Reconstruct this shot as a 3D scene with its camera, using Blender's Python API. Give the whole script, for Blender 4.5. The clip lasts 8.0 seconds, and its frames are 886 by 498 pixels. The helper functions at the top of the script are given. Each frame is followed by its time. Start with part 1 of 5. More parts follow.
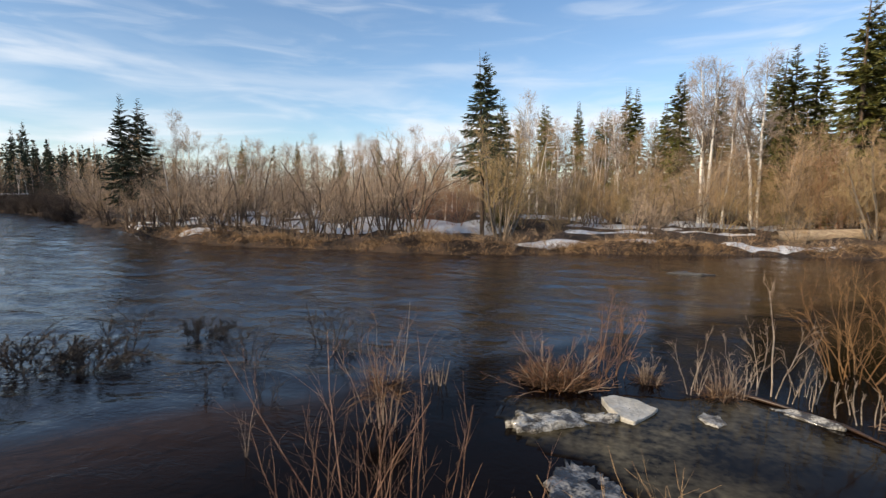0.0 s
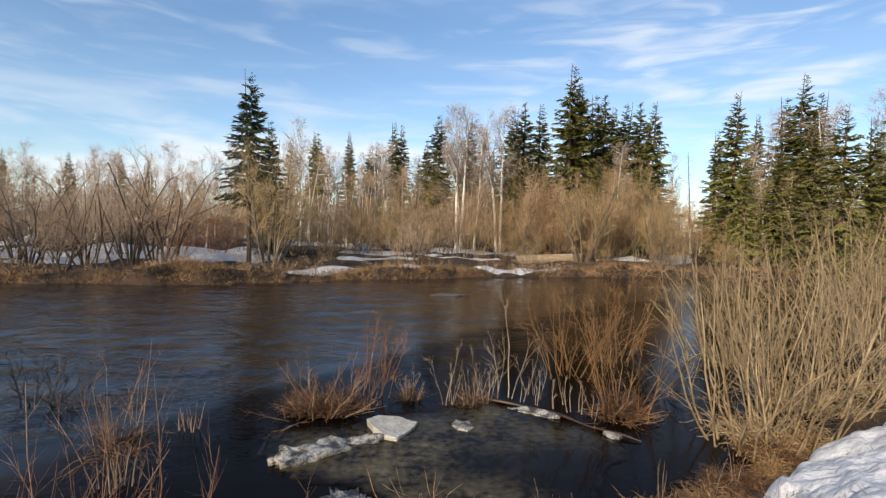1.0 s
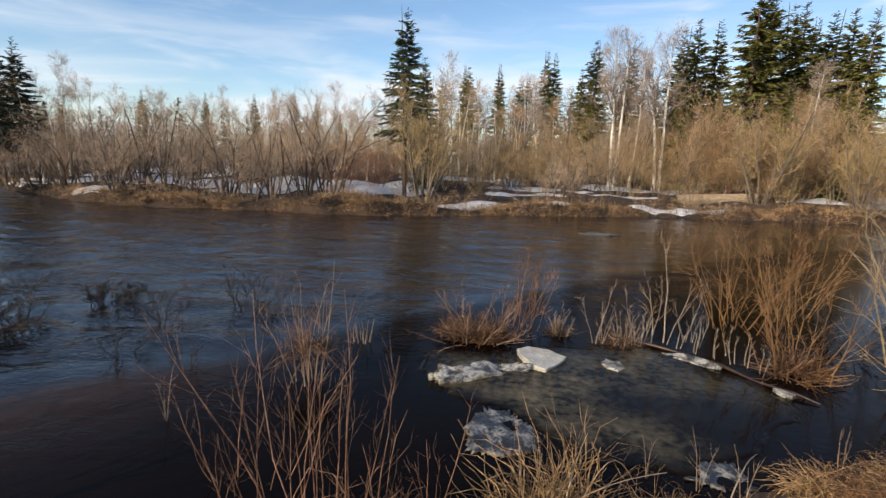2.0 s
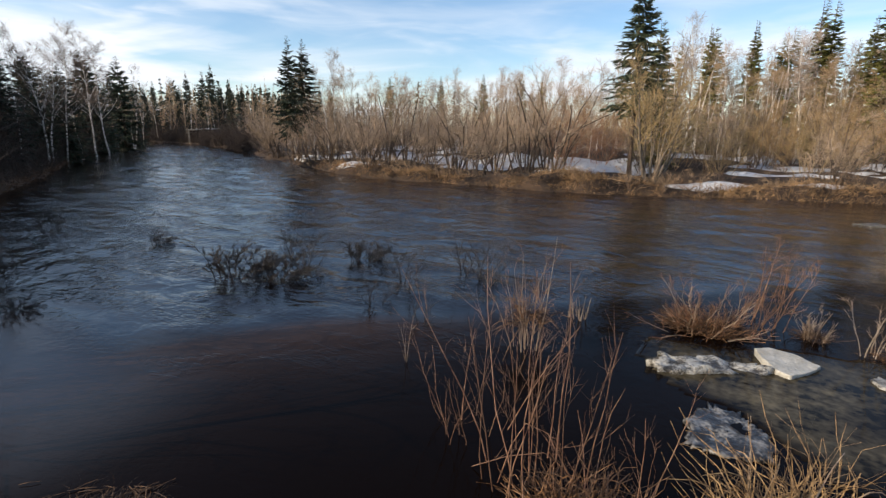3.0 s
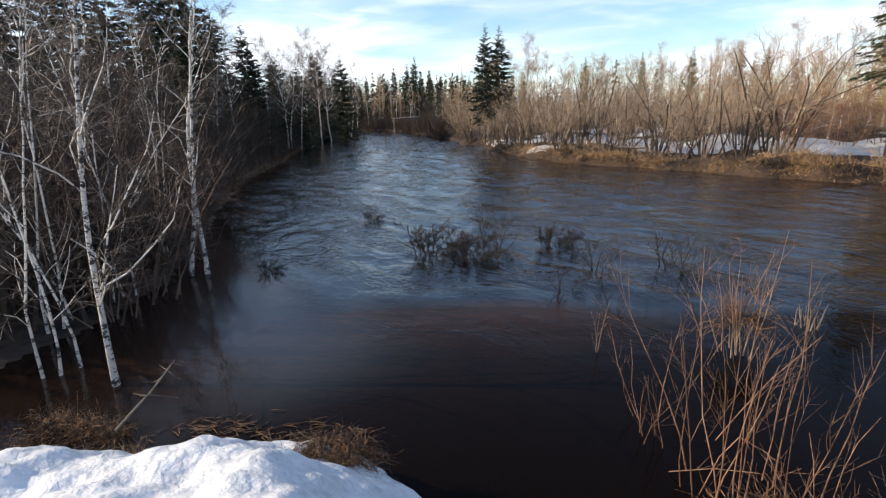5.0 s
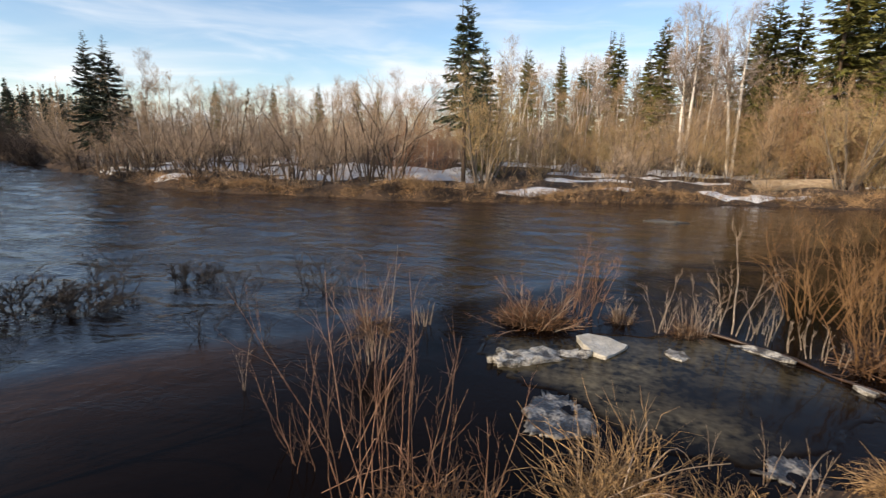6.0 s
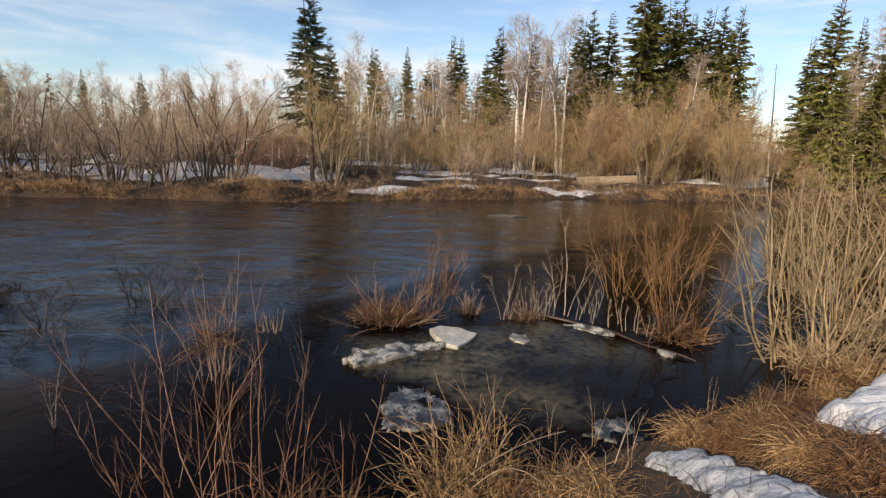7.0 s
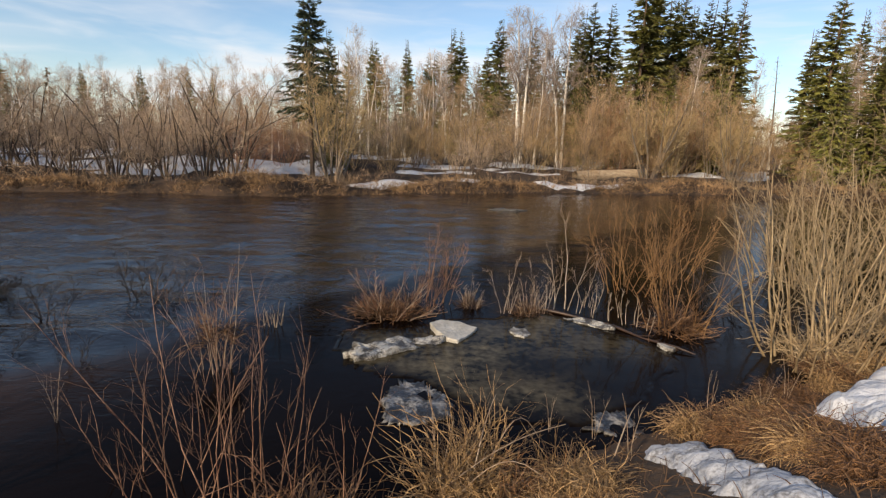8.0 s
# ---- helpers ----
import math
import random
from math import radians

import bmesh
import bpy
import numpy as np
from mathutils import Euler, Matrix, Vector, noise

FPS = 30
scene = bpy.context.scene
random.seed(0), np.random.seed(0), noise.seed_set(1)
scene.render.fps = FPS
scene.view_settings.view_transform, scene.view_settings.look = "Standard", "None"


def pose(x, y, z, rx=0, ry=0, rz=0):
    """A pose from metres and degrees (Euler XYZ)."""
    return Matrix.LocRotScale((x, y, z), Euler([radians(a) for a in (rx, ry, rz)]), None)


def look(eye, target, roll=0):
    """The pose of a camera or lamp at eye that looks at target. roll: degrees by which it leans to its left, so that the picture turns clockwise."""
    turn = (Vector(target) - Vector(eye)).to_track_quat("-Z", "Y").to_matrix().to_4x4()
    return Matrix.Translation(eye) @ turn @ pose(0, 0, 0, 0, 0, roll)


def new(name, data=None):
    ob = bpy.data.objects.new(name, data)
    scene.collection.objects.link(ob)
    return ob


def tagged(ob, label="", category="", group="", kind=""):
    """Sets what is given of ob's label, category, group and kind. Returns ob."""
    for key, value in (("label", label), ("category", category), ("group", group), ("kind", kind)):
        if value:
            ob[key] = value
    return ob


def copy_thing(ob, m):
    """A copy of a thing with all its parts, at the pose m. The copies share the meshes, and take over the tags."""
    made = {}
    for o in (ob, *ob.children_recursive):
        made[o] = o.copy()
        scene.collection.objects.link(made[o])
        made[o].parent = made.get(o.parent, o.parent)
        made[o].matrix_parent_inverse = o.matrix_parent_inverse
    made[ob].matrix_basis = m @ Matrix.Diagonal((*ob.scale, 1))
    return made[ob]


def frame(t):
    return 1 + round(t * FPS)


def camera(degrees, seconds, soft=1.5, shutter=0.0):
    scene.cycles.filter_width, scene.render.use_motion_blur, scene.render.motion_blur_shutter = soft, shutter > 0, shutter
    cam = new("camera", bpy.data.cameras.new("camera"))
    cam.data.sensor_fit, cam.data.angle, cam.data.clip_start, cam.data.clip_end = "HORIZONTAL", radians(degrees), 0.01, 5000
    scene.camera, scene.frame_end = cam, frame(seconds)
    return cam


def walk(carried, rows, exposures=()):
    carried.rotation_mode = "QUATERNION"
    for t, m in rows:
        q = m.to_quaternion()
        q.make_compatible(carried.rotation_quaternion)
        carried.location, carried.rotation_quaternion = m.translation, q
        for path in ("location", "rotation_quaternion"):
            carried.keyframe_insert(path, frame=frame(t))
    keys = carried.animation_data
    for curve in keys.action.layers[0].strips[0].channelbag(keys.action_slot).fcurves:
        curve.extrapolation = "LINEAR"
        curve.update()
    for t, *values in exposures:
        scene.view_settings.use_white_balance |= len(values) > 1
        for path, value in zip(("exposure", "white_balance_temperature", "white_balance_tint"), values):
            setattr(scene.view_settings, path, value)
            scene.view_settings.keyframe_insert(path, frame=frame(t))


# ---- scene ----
cam = camera(81.8, 8.0, soft=1.3, shutter=0.08)
EYE = 2.8


def aim(yaw, tilt, roll, x, y):
    return pose(x, y, EYE, 90 + tilt, 0, -yaw) @ pose(0, 0, 0, 0, 0, roll)


# seconds, turn to the right, tilt, roll in degrees, eye x and y
ROWS = [
    (0.00, -18.83, -6.44, 0.66, -0.01, 0.22),
    (0.20, -13.06, -4.90, 0.71, 0.04, 0.33),
    (0.50, -6.41, -3.28, 1.12, 0.07, 0.30),
    (0.70, -0.19, -3.01, 1.28, 0.10, 0.18),
    (1.00, 6.05, -2.87, 1.86, 0.13, 0.18),
    (1.20, 8.24, -3.41, 2.15, 0.13, 0.16),
    (1.50, 6.23, -5.32, 2.32, 0.10, 0.13),
    (1.75, -1.01, -7.92, 2.18, 0.05, 0.11),
    (2.00, -9.92, -10.54, 1.91, 0.00, 0.09),
    (2.30, -18.39, -12.51, 1.62, -0.03, 0.02),
    (2.50, -22.12, -13.10, 1.48, -0.04, -0.03),
    (3.00, -33.99, -13.58, 0.76, -0.03, -0.12),
    (3.50, -45.56, -13.93, 0.26, -0.07, -0.19),
    (4.00, -52.47, -14.15, -0.71, -0.11, -0.22),
    (4.20, -53.25, -14.41, -0.94, -0.11, -0.22),
    (4.50, -54.57, -14.83, -1.21, -0.11, -0.23),
    (4.80, -55.40, -15.18, -1.34, -0.11, -0.24),
    (5.10, -54.60, -15.21, -1.33, -0.11, -0.24),
    (5.30, -52.62, -14.92, -1.23, -0.11, -0.22),
    (5.50, -43.57, -13.45, -0.81, -0.09, -0.16),
    (5.70, -30.72, -12.98, 0.23, -0.04, 0.03),
    (6.00, -16.45, -12.22, 1.25, -0.01, -0.02),
    (6.20, -8.58, -12.11, 1.60, 0.08, 0.03),
    (6.50, -2.19, -11.84, 2.00, 0.08, -0.01),
    (7.00, 0.00, -11.92, 2.01, 0.05, -0.00),
    (7.50, 0.04, -12.21, 1.95, 0.05, -0.00),
    (8.00, -0.01, -12.58, 1.94, 0.05, -0.00),
]
walk(cam, [(t, aim(*row)) for t, *row in ROWS], [(0.0, 0.06, 6550, 10), (1.2, 0.06, 6550, 10), (2.5, 0.06, 6500, 10), (3.5, 0.24, 6450, 10), (4.2, 0.30, 6450, 10), (5.4, 0.48, 6500, 10), (5.7, 0.36, 6650, 11), (6.2, 0.13, 6900, 12), (7.0, 0.04, 6900, 12), (8.0, 0.0, 6900, 12)])

# ---- light ----
SUN_TURN, SUN_HEIGHT = -142.0, 27.0
world = bpy.data.worlds.new("sky")
scene.world = world
world.use_nodes = True
wn, wl = world.node_tree.nodes, world.node_tree.links
back = wn["Background"]
sky = wn.new("ShaderNodeTexSky")
sky.sky_type, sky.sun_disc = "NISHITA", False
sky.sun_elevation, sky.sun_rotation = radians(SUN_HEIGHT), radians(SUN_TURN)
sky.air_density, sky.dust_density, sky.ozone_density = 1.0, 0.3, 3.5
coord = wn.new("ShaderNodeTexCoord")


def sky_noise(scale, size, detail, lo, hi, turn=0.0):
    mp = wn.new("ShaderNodeMapping")
    mp.inputs["Scale"].default_value = scale
    mp.inputs["Rotation"].default_value = (0, radians(turn), 0)
    nz = wn.new("ShaderNodeTexNoise")
    nz.inputs["Scale"].default_value, nz.inputs["Detail"].default_value = size, detail
    nz.inputs["Distortion"].default_value = 0.6
    rg = wn.new("ShaderNodeMapRange")
    rg.interpolation_type = "SMOOTHSTEP"
    rg.inputs["From Min"].default_value, rg.inputs["From Max"].default_value = lo, hi
    wl.new(coord.outputs["Generated"], mp.inputs["Vector"])
    wl.new(mp.outputs["Vector"], nz.inputs["Vector"])
    wl.new(nz.outputs["Fac"], rg.inputs["Value"])
    return rg.outputs["Result"]


def wmath(op, a, b):
    m = wn.new("ShaderNodeMath")
    m.operation, m.use_clamp = op, True
    for k, v in enumerate((a, b)):
        if isinstance(v, (int, float)):
            m.inputs[k].default_value = v
        else:
            wl.new(v, m.inputs[k])
    return m.outputs[0]


bank_cloud = sky_noise((1.0, 1.0, 6.0), 2.2, 5.0, 0.42, 0.66, 4.0)
wisps = sky_noise((1.2, 1.2, 7.0), 5.0, 8.0, 0.43, 0.76, -7.0)
sep = wn.new("ShaderNodeSeparateXYZ")
wl.new(coord.outputs["Generated"], sep.inputs["Vector"])
thin = wn.new("ShaderNodeMapRange")
thin.interpolation_type = "SMOOTHSTEP"
for key, v in (("From Min", 0.30), ("From Max", 0.46), ("To Min", 1.0), ("To Max", 0.15)):
    thin.inputs[key].default_value = v
wl.new(sep.outputs["Z"], thin.inputs["Value"])
wisps = wmath("MULTIPLY", wisps, thin.outputs["Result"])
low = wn.new("ShaderNodeMapRange")
low.interpolation_type = "SMOOTHSTEP"
for key, v in (("From Min", 0.05), ("From Max", 0.26), ("To Min", 1.0), ("To Max", 0.04)):
    low.inputs[key].default_value = v
wl.new(sep.outputs["Z"], low.inputs["Value"])
west = wn.new("ShaderNodeMapRange")
west.interpolation_type = "SMOOTHSTEP"
for key, v in (("From Min", -0.72), ("From Max", -0.90), ("To Min", 0.26), ("To Max", 0.62)):
    west.inputs[key].default_value = v
wl.new(sep.outputs["X"], west.inputs["Value"])
high = wn.new("ShaderNodeMapRange")
high.interpolation_type = "SMOOTHSTEP"
for key, v in (("From Min", 0.30), ("From Max", 0.50), ("To Min", 0.0), ("To Max", 0.75)):
    high.inputs[key].default_value = v
wl.new(sep.outputs["Z"], high.inputs["Value"])
veil = wmath("MULTIPLY", wmath("ADD", wisps, high.outputs["Result"]), west.outputs["Result"])
east = wn.new("ShaderNodeMapRange")
east.interpolation_type = "SMOOTHSTEP"
for key, v in (("From Min", 0.05), ("From Max", 0.55), ("To Min", 0.0), ("To Max", 0.42)):
    east.inputs[key].default_value = v
wl.new(sep.outputs["X"], east.inputs["Value"])
veil = wmath("ADD", veil, wmath("MULTIPLY", wmath("ADD", wisps, 0.10), east.outputs["Result"]))
bank_west = sky_noise((1.0, 1.0, 5.0), 2.6, 5.0, 0.34, 0.58, -3.0)
shelf = wn.new("ShaderNodeMapRange")
shelf.interpolation_type = "SMOOTHSTEP"
for key, v in (("From Min", 0.12), ("From Max", 0.24), ("To Min", 0.45), ("To Max", 0.0)):
    shelf.inputs[key].default_value = v
wl.new(sep.outputs["Z"], shelf.inputs["Value"])
side = wn.new("ShaderNodeMapRange")
side.interpolation_type = "SMOOTHSTEP"
for key, v in (("From Min", -0.45), ("From Max", -0.85), ("To Min", 0.0), ("To Max", 1.0)):
    side.inputs[key].default_value = v
wl.new(sep.outputs["X"], side.inputs["Value"])
veil = wmath("ADD", veil, wmath("MULTIPLY", bank_west, wmath("MULTIPLY", shelf.outputs["Result"], side.outputs["Result"])))
cover = wmath("ADD", wmath("MULTIPLY", bank_cloud, low.outputs["Result"]), veil)
mix = wn.new("ShaderNodeMix")
mix.data_type = "RGBA"
wl.new(cover, mix.inputs["Factor"])
tone = wn.new("ShaderNodeHueSaturation")
tone.inputs["Saturation"].default_value, tone.inputs["Value"].default_value = 1.0, 1.14
tone.inputs["Hue"].default_value = 0.499
deep = wn.new("ShaderNodeMapRange")
for key, v in (("From Min", 0.30), ("From Max", 0.52), ("To Min", 1.0), ("To Max", 1.28)):
    deep.inputs[key].default_value = v
wl.new(sep.outputs["Z"], deep.inputs["Value"])
wl.new(deep.outputs["Result"], tone.inputs["Saturation"])
wl.new(sky.outputs["Color"], tone.inputs["Color"])
wl.new(tone.outputs["Color"], mix.inputs["A"])
mix.inputs["B"].default_value = (6.6, 6.9, 7.3, 1)
wl.new(mix.outputs["Result"], back.inputs["Color"])
back.inputs["Strength"].default_value = 0.14

sun = new("sun", bpy.data.lights.new("sun", "SUN"))
sun.data.energy, sun.data.angle, sun.data.color = 4.8, radians(0.5), (1.0, 0.83, 0.61)
sa, se = radians(SUN_TURN), radians(SUN_HEIGHT)
sun.matrix_basis = look((math.sin(sa) * math.cos(se) * 80, math.cos(sa) * math.cos(se) * 80, math.sin(se) * 80), (0, 0, 0))


# ---- materials ----
def mat(name, dark, light, size=6.0, rough=0.8, bump=0.0, bump_size=40.0, stretch=(1, 1, 1), vary=0.0, lo=0.35, hi=0.65, coat=0.0, sheen=0.0):
    """A two-tone grained surface; vary: how far whole things differ in brightness."""
    m = bpy.data.materials.new(name)
    m.use_nodes = True
    n, l = m.node_tree.nodes, m.node_tree.links
    b = n["Principled BSDF"]
    tc, mp = n.new("ShaderNodeTexCoord"), n.new("ShaderNodeMapping")
    mp.inputs["Scale"].default_value = stretch
    l.new(tc.outputs["Object"], mp.inputs["Vector"])
    a, c = n.new("ShaderNodeTexNoise"), n.new("ShaderNodeTexNoise")
    a.inputs["Scale"].default_value, a.inputs["Detail"].default_value = size, 5.0
    c.inputs["Scale"].default_value, c.inputs["Detail"].default_value = size * 6.3, 3.0
    avg = n.new("ShaderNodeMath")
    avg.operation = "MULTIPLY_ADD"
    avg.inputs[1].default_value = 0.4
    half = n.new("ShaderNodeMath")
    half.operation = "MULTIPLY"
    half.inputs[1].default_value = 0.6
    rg = n.new("ShaderNodeMapRange")
    rg.inputs["From Min"].default_value, rg.inputs["From Max"].default_value = lo, hi
    mx = n.new("ShaderNodeMix")
    mx.data_type = "RGBA"
    mx.inputs["A"].default_value, mx.inputs["B"].default_value = (*dark, 1), (*light, 1)
    for t in (a, c):
        l.new(mp.outputs["Vector"], t.inputs["Vector"])
    l.new(a.outputs["Fac"], half.inputs[0])
    l.new(c.outputs["Fac"], avg.inputs[0])
    l.new(half.outputs[0], avg.inputs[2])
    l.new(avg.outputs[0], rg.inputs["Value"])
    l.new(rg.outputs["Result"], mx.inputs["Factor"])
    out = mx.outputs["Result"]
    if vary:
        oi, vr, hs = n.new("ShaderNodeObjectInfo"), n.new("ShaderNodeMapRange"), n.new("ShaderNodeHueSaturation")
        vr.inputs["To Min"].default_value, vr.inputs["To Max"].default_value = 1 - vary, 1 + vary
        l.new(oi.outputs["Random"], vr.inputs["Value"])
        l.new(vr.outputs["Result"], hs.inputs["Value"])
        l.new(out, hs.inputs["Color"])
        out = hs.outputs["Color"]
    l.new(out, b.inputs["Base Color"])
    b.inputs["Roughness"].default_value = rough
    b.inputs["Coat Weight"].default_value, b.inputs["Coat Roughness"].default_value = coat, 0.08
    if bump:
        bn, bp = n.new("ShaderNodeTexNoise"), n.new("ShaderNodeBump")
        bn.inputs["Scale"].default_value, bn.inputs["Detail"].default_value = bump_size, 6.0
        bp.inputs["Strength"].default_value, bp.inputs["Distance"].default_value = 1.0, bump
        l.new(mp.outputs["Vector"], bn.inputs["Vector"])
        l.new(bn.outputs["Fac"], bp.inputs["Height"])
        l.new(bp.outputs["Normal"], b.inputs["Normal"])
    return m


birch_bark = mat("birch_bark", (0.05, 0.04, 0.035), (0.80, 0.73, 0.63), 2.2, 0.7, 0.004, 20, (1.2, 1.2, 5.0), 0.1, 0.385, 0.455)
grey_bark = mat("grey_bark", (0.07, 0.055, 0.04), (0.26, 0.21, 0.16), 5, 0.9, 0.006, 25, (2, 2, 0.6), 0.2)
spruce_bark = mat("spruce_bark", (0.05, 0.035, 0.025), (0.18, 0.12, 0.08), 6, 0.95, 0.006, 25, (2, 2, 0.5), 0.15)
birch_twig = mat("birch_twig", (0.27, 0.175, 0.100), (0.60, 0.425, 0.255), 2.0, 0.75, vary=0.15)
willow_twig = mat("willow_twig", (0.22, 0.135, 0.062), (0.52, 0.345, 0.170), 1.5, 0.7, vary=0.22)
red_twig = mat("red_twig", (0.15, 0.068, 0.036), (0.40, 0.205, 0.105), 1.5, 0.65, vary=0.2)
orange_twig = mat("orange_twig", (0.12, 0.058, 0.022), (0.36, 0.20, 0.078), 1.5, 0.65, vary=0.12)
lilac_twig = mat("greyish_birch_twig", (0.24, 0.175, 0.135), (0.56, 0.455, 0.37), 2.0, 0.75, vary=0.15)
haze_twig = mat("grey_brown_twig", (0.20, 0.138, 0.092), (0.50, 0.375, 0.262), 1.5, 0.75, vary=0.22)
olive_twig = mat("olive_twig", (0.23, 0.155, 0.070), (0.48, 0.345, 0.165), 1.5, 0.7, vary=0.15)
rosy_twig = mat("rosy_twig", (0.085, 0.030, 0.017), (0.44, 0.255, 0.155), 6.0, 0.6, vary=0.45)
alder_twig = mat("alder_twig", (0.035, 0.020, 0.014), (0.18, 0.108, 0.074), 3.0, 0.7, vary=0.2)
black_twig = mat("wet_black_twig", (0.012, 0.009, 0.008), (0.045, 0.034, 0.028), 2.5, 0.6, vary=0.2)
# near-black twigs: the bank's shade is put into their colour
shade_toned_twig = mat("shade_toned_twig", (0.020, 0.013, 0.009), (0.085, 0.055, 0.038), 2.5, 0.8, vary=0.2)
pale_twig = mat("pale_twig", (0.20, 0.125, 0.075), (0.52, 0.40, 0.28), 3.5, 0.6, vary=0.15)
wet_bark = mat("dark_willow_bark", (0.028, 0.020, 0.015), (0.13, 0.095, 0.07), 5.0, 0.85, 0.006, 25, (2, 2, 0.6), 0.2)
grey_twig = mat("grey_branch", (0.05, 0.034, 0.026), (0.30, 0.24, 0.19), 4.0, 0.7, vary=0.15)
stem_brown = mat("brown_stem", (0.075, 0.05, 0.035), (0.24, 0.165, 0.115), 3.5, 0.8, vary=0.2)
silver_stem = mat("weathered_stick", (0.20, 0.145, 0.10), (0.60, 0.50, 0.39), 4.0, 0.7, vary=0.15)
tan_stem = mat("tan_stem", (0.15, 0.099, 0.050), (0.48, 0.355, 0.198), 3.5, 0.6, vary=0.1)
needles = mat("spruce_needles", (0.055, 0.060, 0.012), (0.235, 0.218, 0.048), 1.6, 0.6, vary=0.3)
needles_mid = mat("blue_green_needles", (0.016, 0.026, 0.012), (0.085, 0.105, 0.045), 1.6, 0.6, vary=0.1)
# shade put into the colour: a much darker copy of the spruce needles
needles_shade_toned = mat("shade_toned_needles", (0.010, 0.018, 0.008), (0.035, 0.050, 0.020), 1.6, 0.65, vary=0.2)
# sunlight put into the colour: a lighter, yellower copy of the needles
needles_sun_toned = mat("sun_toned_needles", (0.080, 0.088, 0.017), (0.27, 0.248, 0.055), 1.6, 0.6, vary=0.2)
straw = mat("dead_grass", (0.07, 0.036, 0.015), (0.46, 0.295, 0.135), 14.0, 0.75, vary=0.3, lo=0.40, hi=0.62)
straw_dark = mat("wet_dead_grass", (0.028, 0.013, 0.007), (0.30, 0.155, 0.065), 14.0, 0.7, vary=0.35, lo=0.42, hi=0.66)
bank_straw = mat("bank_straw", (0.030, 0.016, 0.009), (0.42, 0.26, 0.125), 0.9, 0.8, lo=0.42, hi=0.58)
litter = mat("matted_litter", (0.03, 0.015, 0.008), (0.15, 0.080, 0.034), 4.0, 0.85)
snow = mat("old_snow", (0.42, 0.43, 0.45), (0.67, 0.68, 0.70), 3.0, 0.6, 0.03, 14, vary=0.0, lo=0.25, hi=0.6)
soil = mat("bank_ground", (0.014, 0.009, 0.006), (0.075, 0.043, 0.022), 0.9, 0.95, 0.05, 7, lo=0.36, hi=0.62)
ice_white = mat("weathered_ice", (0.045, 0.038, 0.028), (0.45, 0.43, 0.38), 7.0, 0.4, 0.04, 14, coat=0.2, lo=0.43, hi=0.58)
ice_clean = mat("clean_ice", (0.26, 0.24, 0.19), (0.54, 0.51, 0.44), 5.0, 0.4, 0.02, 14, coat=0.2, lo=0.3, hi=0.6)
dirty_snow = mat("dirty_snow", (0.13, 0.125, 0.12), (0.46, 0.47, 0.49), 6.0, 0.6, 0.03, 12, lo=0.36, hi=0.52)
sunk_ice = mat("sunken_ice", (0.03, 0.027, 0.02), (0.13, 0.115, 0.09), 2.0, 0.3, 0.02, 10)
near_bark = mat("near_birch_bark", (0.03, 0.025, 0.022), (0.70, 0.63, 0.55), 4.0, 0.7, 0.004, 20, (1.3, 1.3, 2.4), 0.1, 0.445, 0.495)
ice_grey = mat("rotten_ice", (0.014, 0.012, 0.010), (0.25, 0.235, 0.21), 5.0, 0.3, 0.03, 14, coat=0.3, lo=0.485, hi=0.60)
wet_wood = mat("wet_wood", (0.012, 0.008, 0.005), (0.07, 0.035, 0.018), 6, 0.45, 0.004, 30, (1, 1, 0.3))
log_wood = mat("bleached_log", (0.24, 0.16, 0.09), (0.56, 0.43, 0.28), 3, 0.8, 0.006, 22, (0.4, 3, 3))
board_wood = mat("grey_boards", (0.14, 0.12, 0.10), (0.36, 0.32, 0.27), 4, 0.85, 0.004, 30, (0.4, 3, 3))


WATER_BODY = (0.0036, 0.0018, 0.0011, 1)


def sheet_material():
    """Ice just under the water's skin: ice colour where it is thick, water where it has melted away."""
    m = mat("wet_ice", (0.012, 0.010, 0.006), (0.135, 0.112, 0.070), 1.6, 0.05, 0.0009, 7, lo=0.42, hi=0.66)
    n, l = m.node_tree.nodes, m.node_tree.links
    b = n["Principled BSDF"]
    b.inputs["IOR"].default_value = 1.333
    b.inputs["Specular IOR Level"].default_value = 0.09
    made = b.inputs["Base Color"].links[0].from_socket
    at, mx = n.new("ShaderNodeAttribute"), n.new("ShaderNodeMix")
    at.attribute_name, mx.data_type = "thickness", "RGBA"
    mx.inputs["A"].default_value = WATER_BODY
    l.new(at.outputs["Fac"], mx.inputs["Factor"])
    l.new(made, mx.inputs["B"])
    l.new(mx.outputs["Result"], b.inputs["Base Color"])
    return m


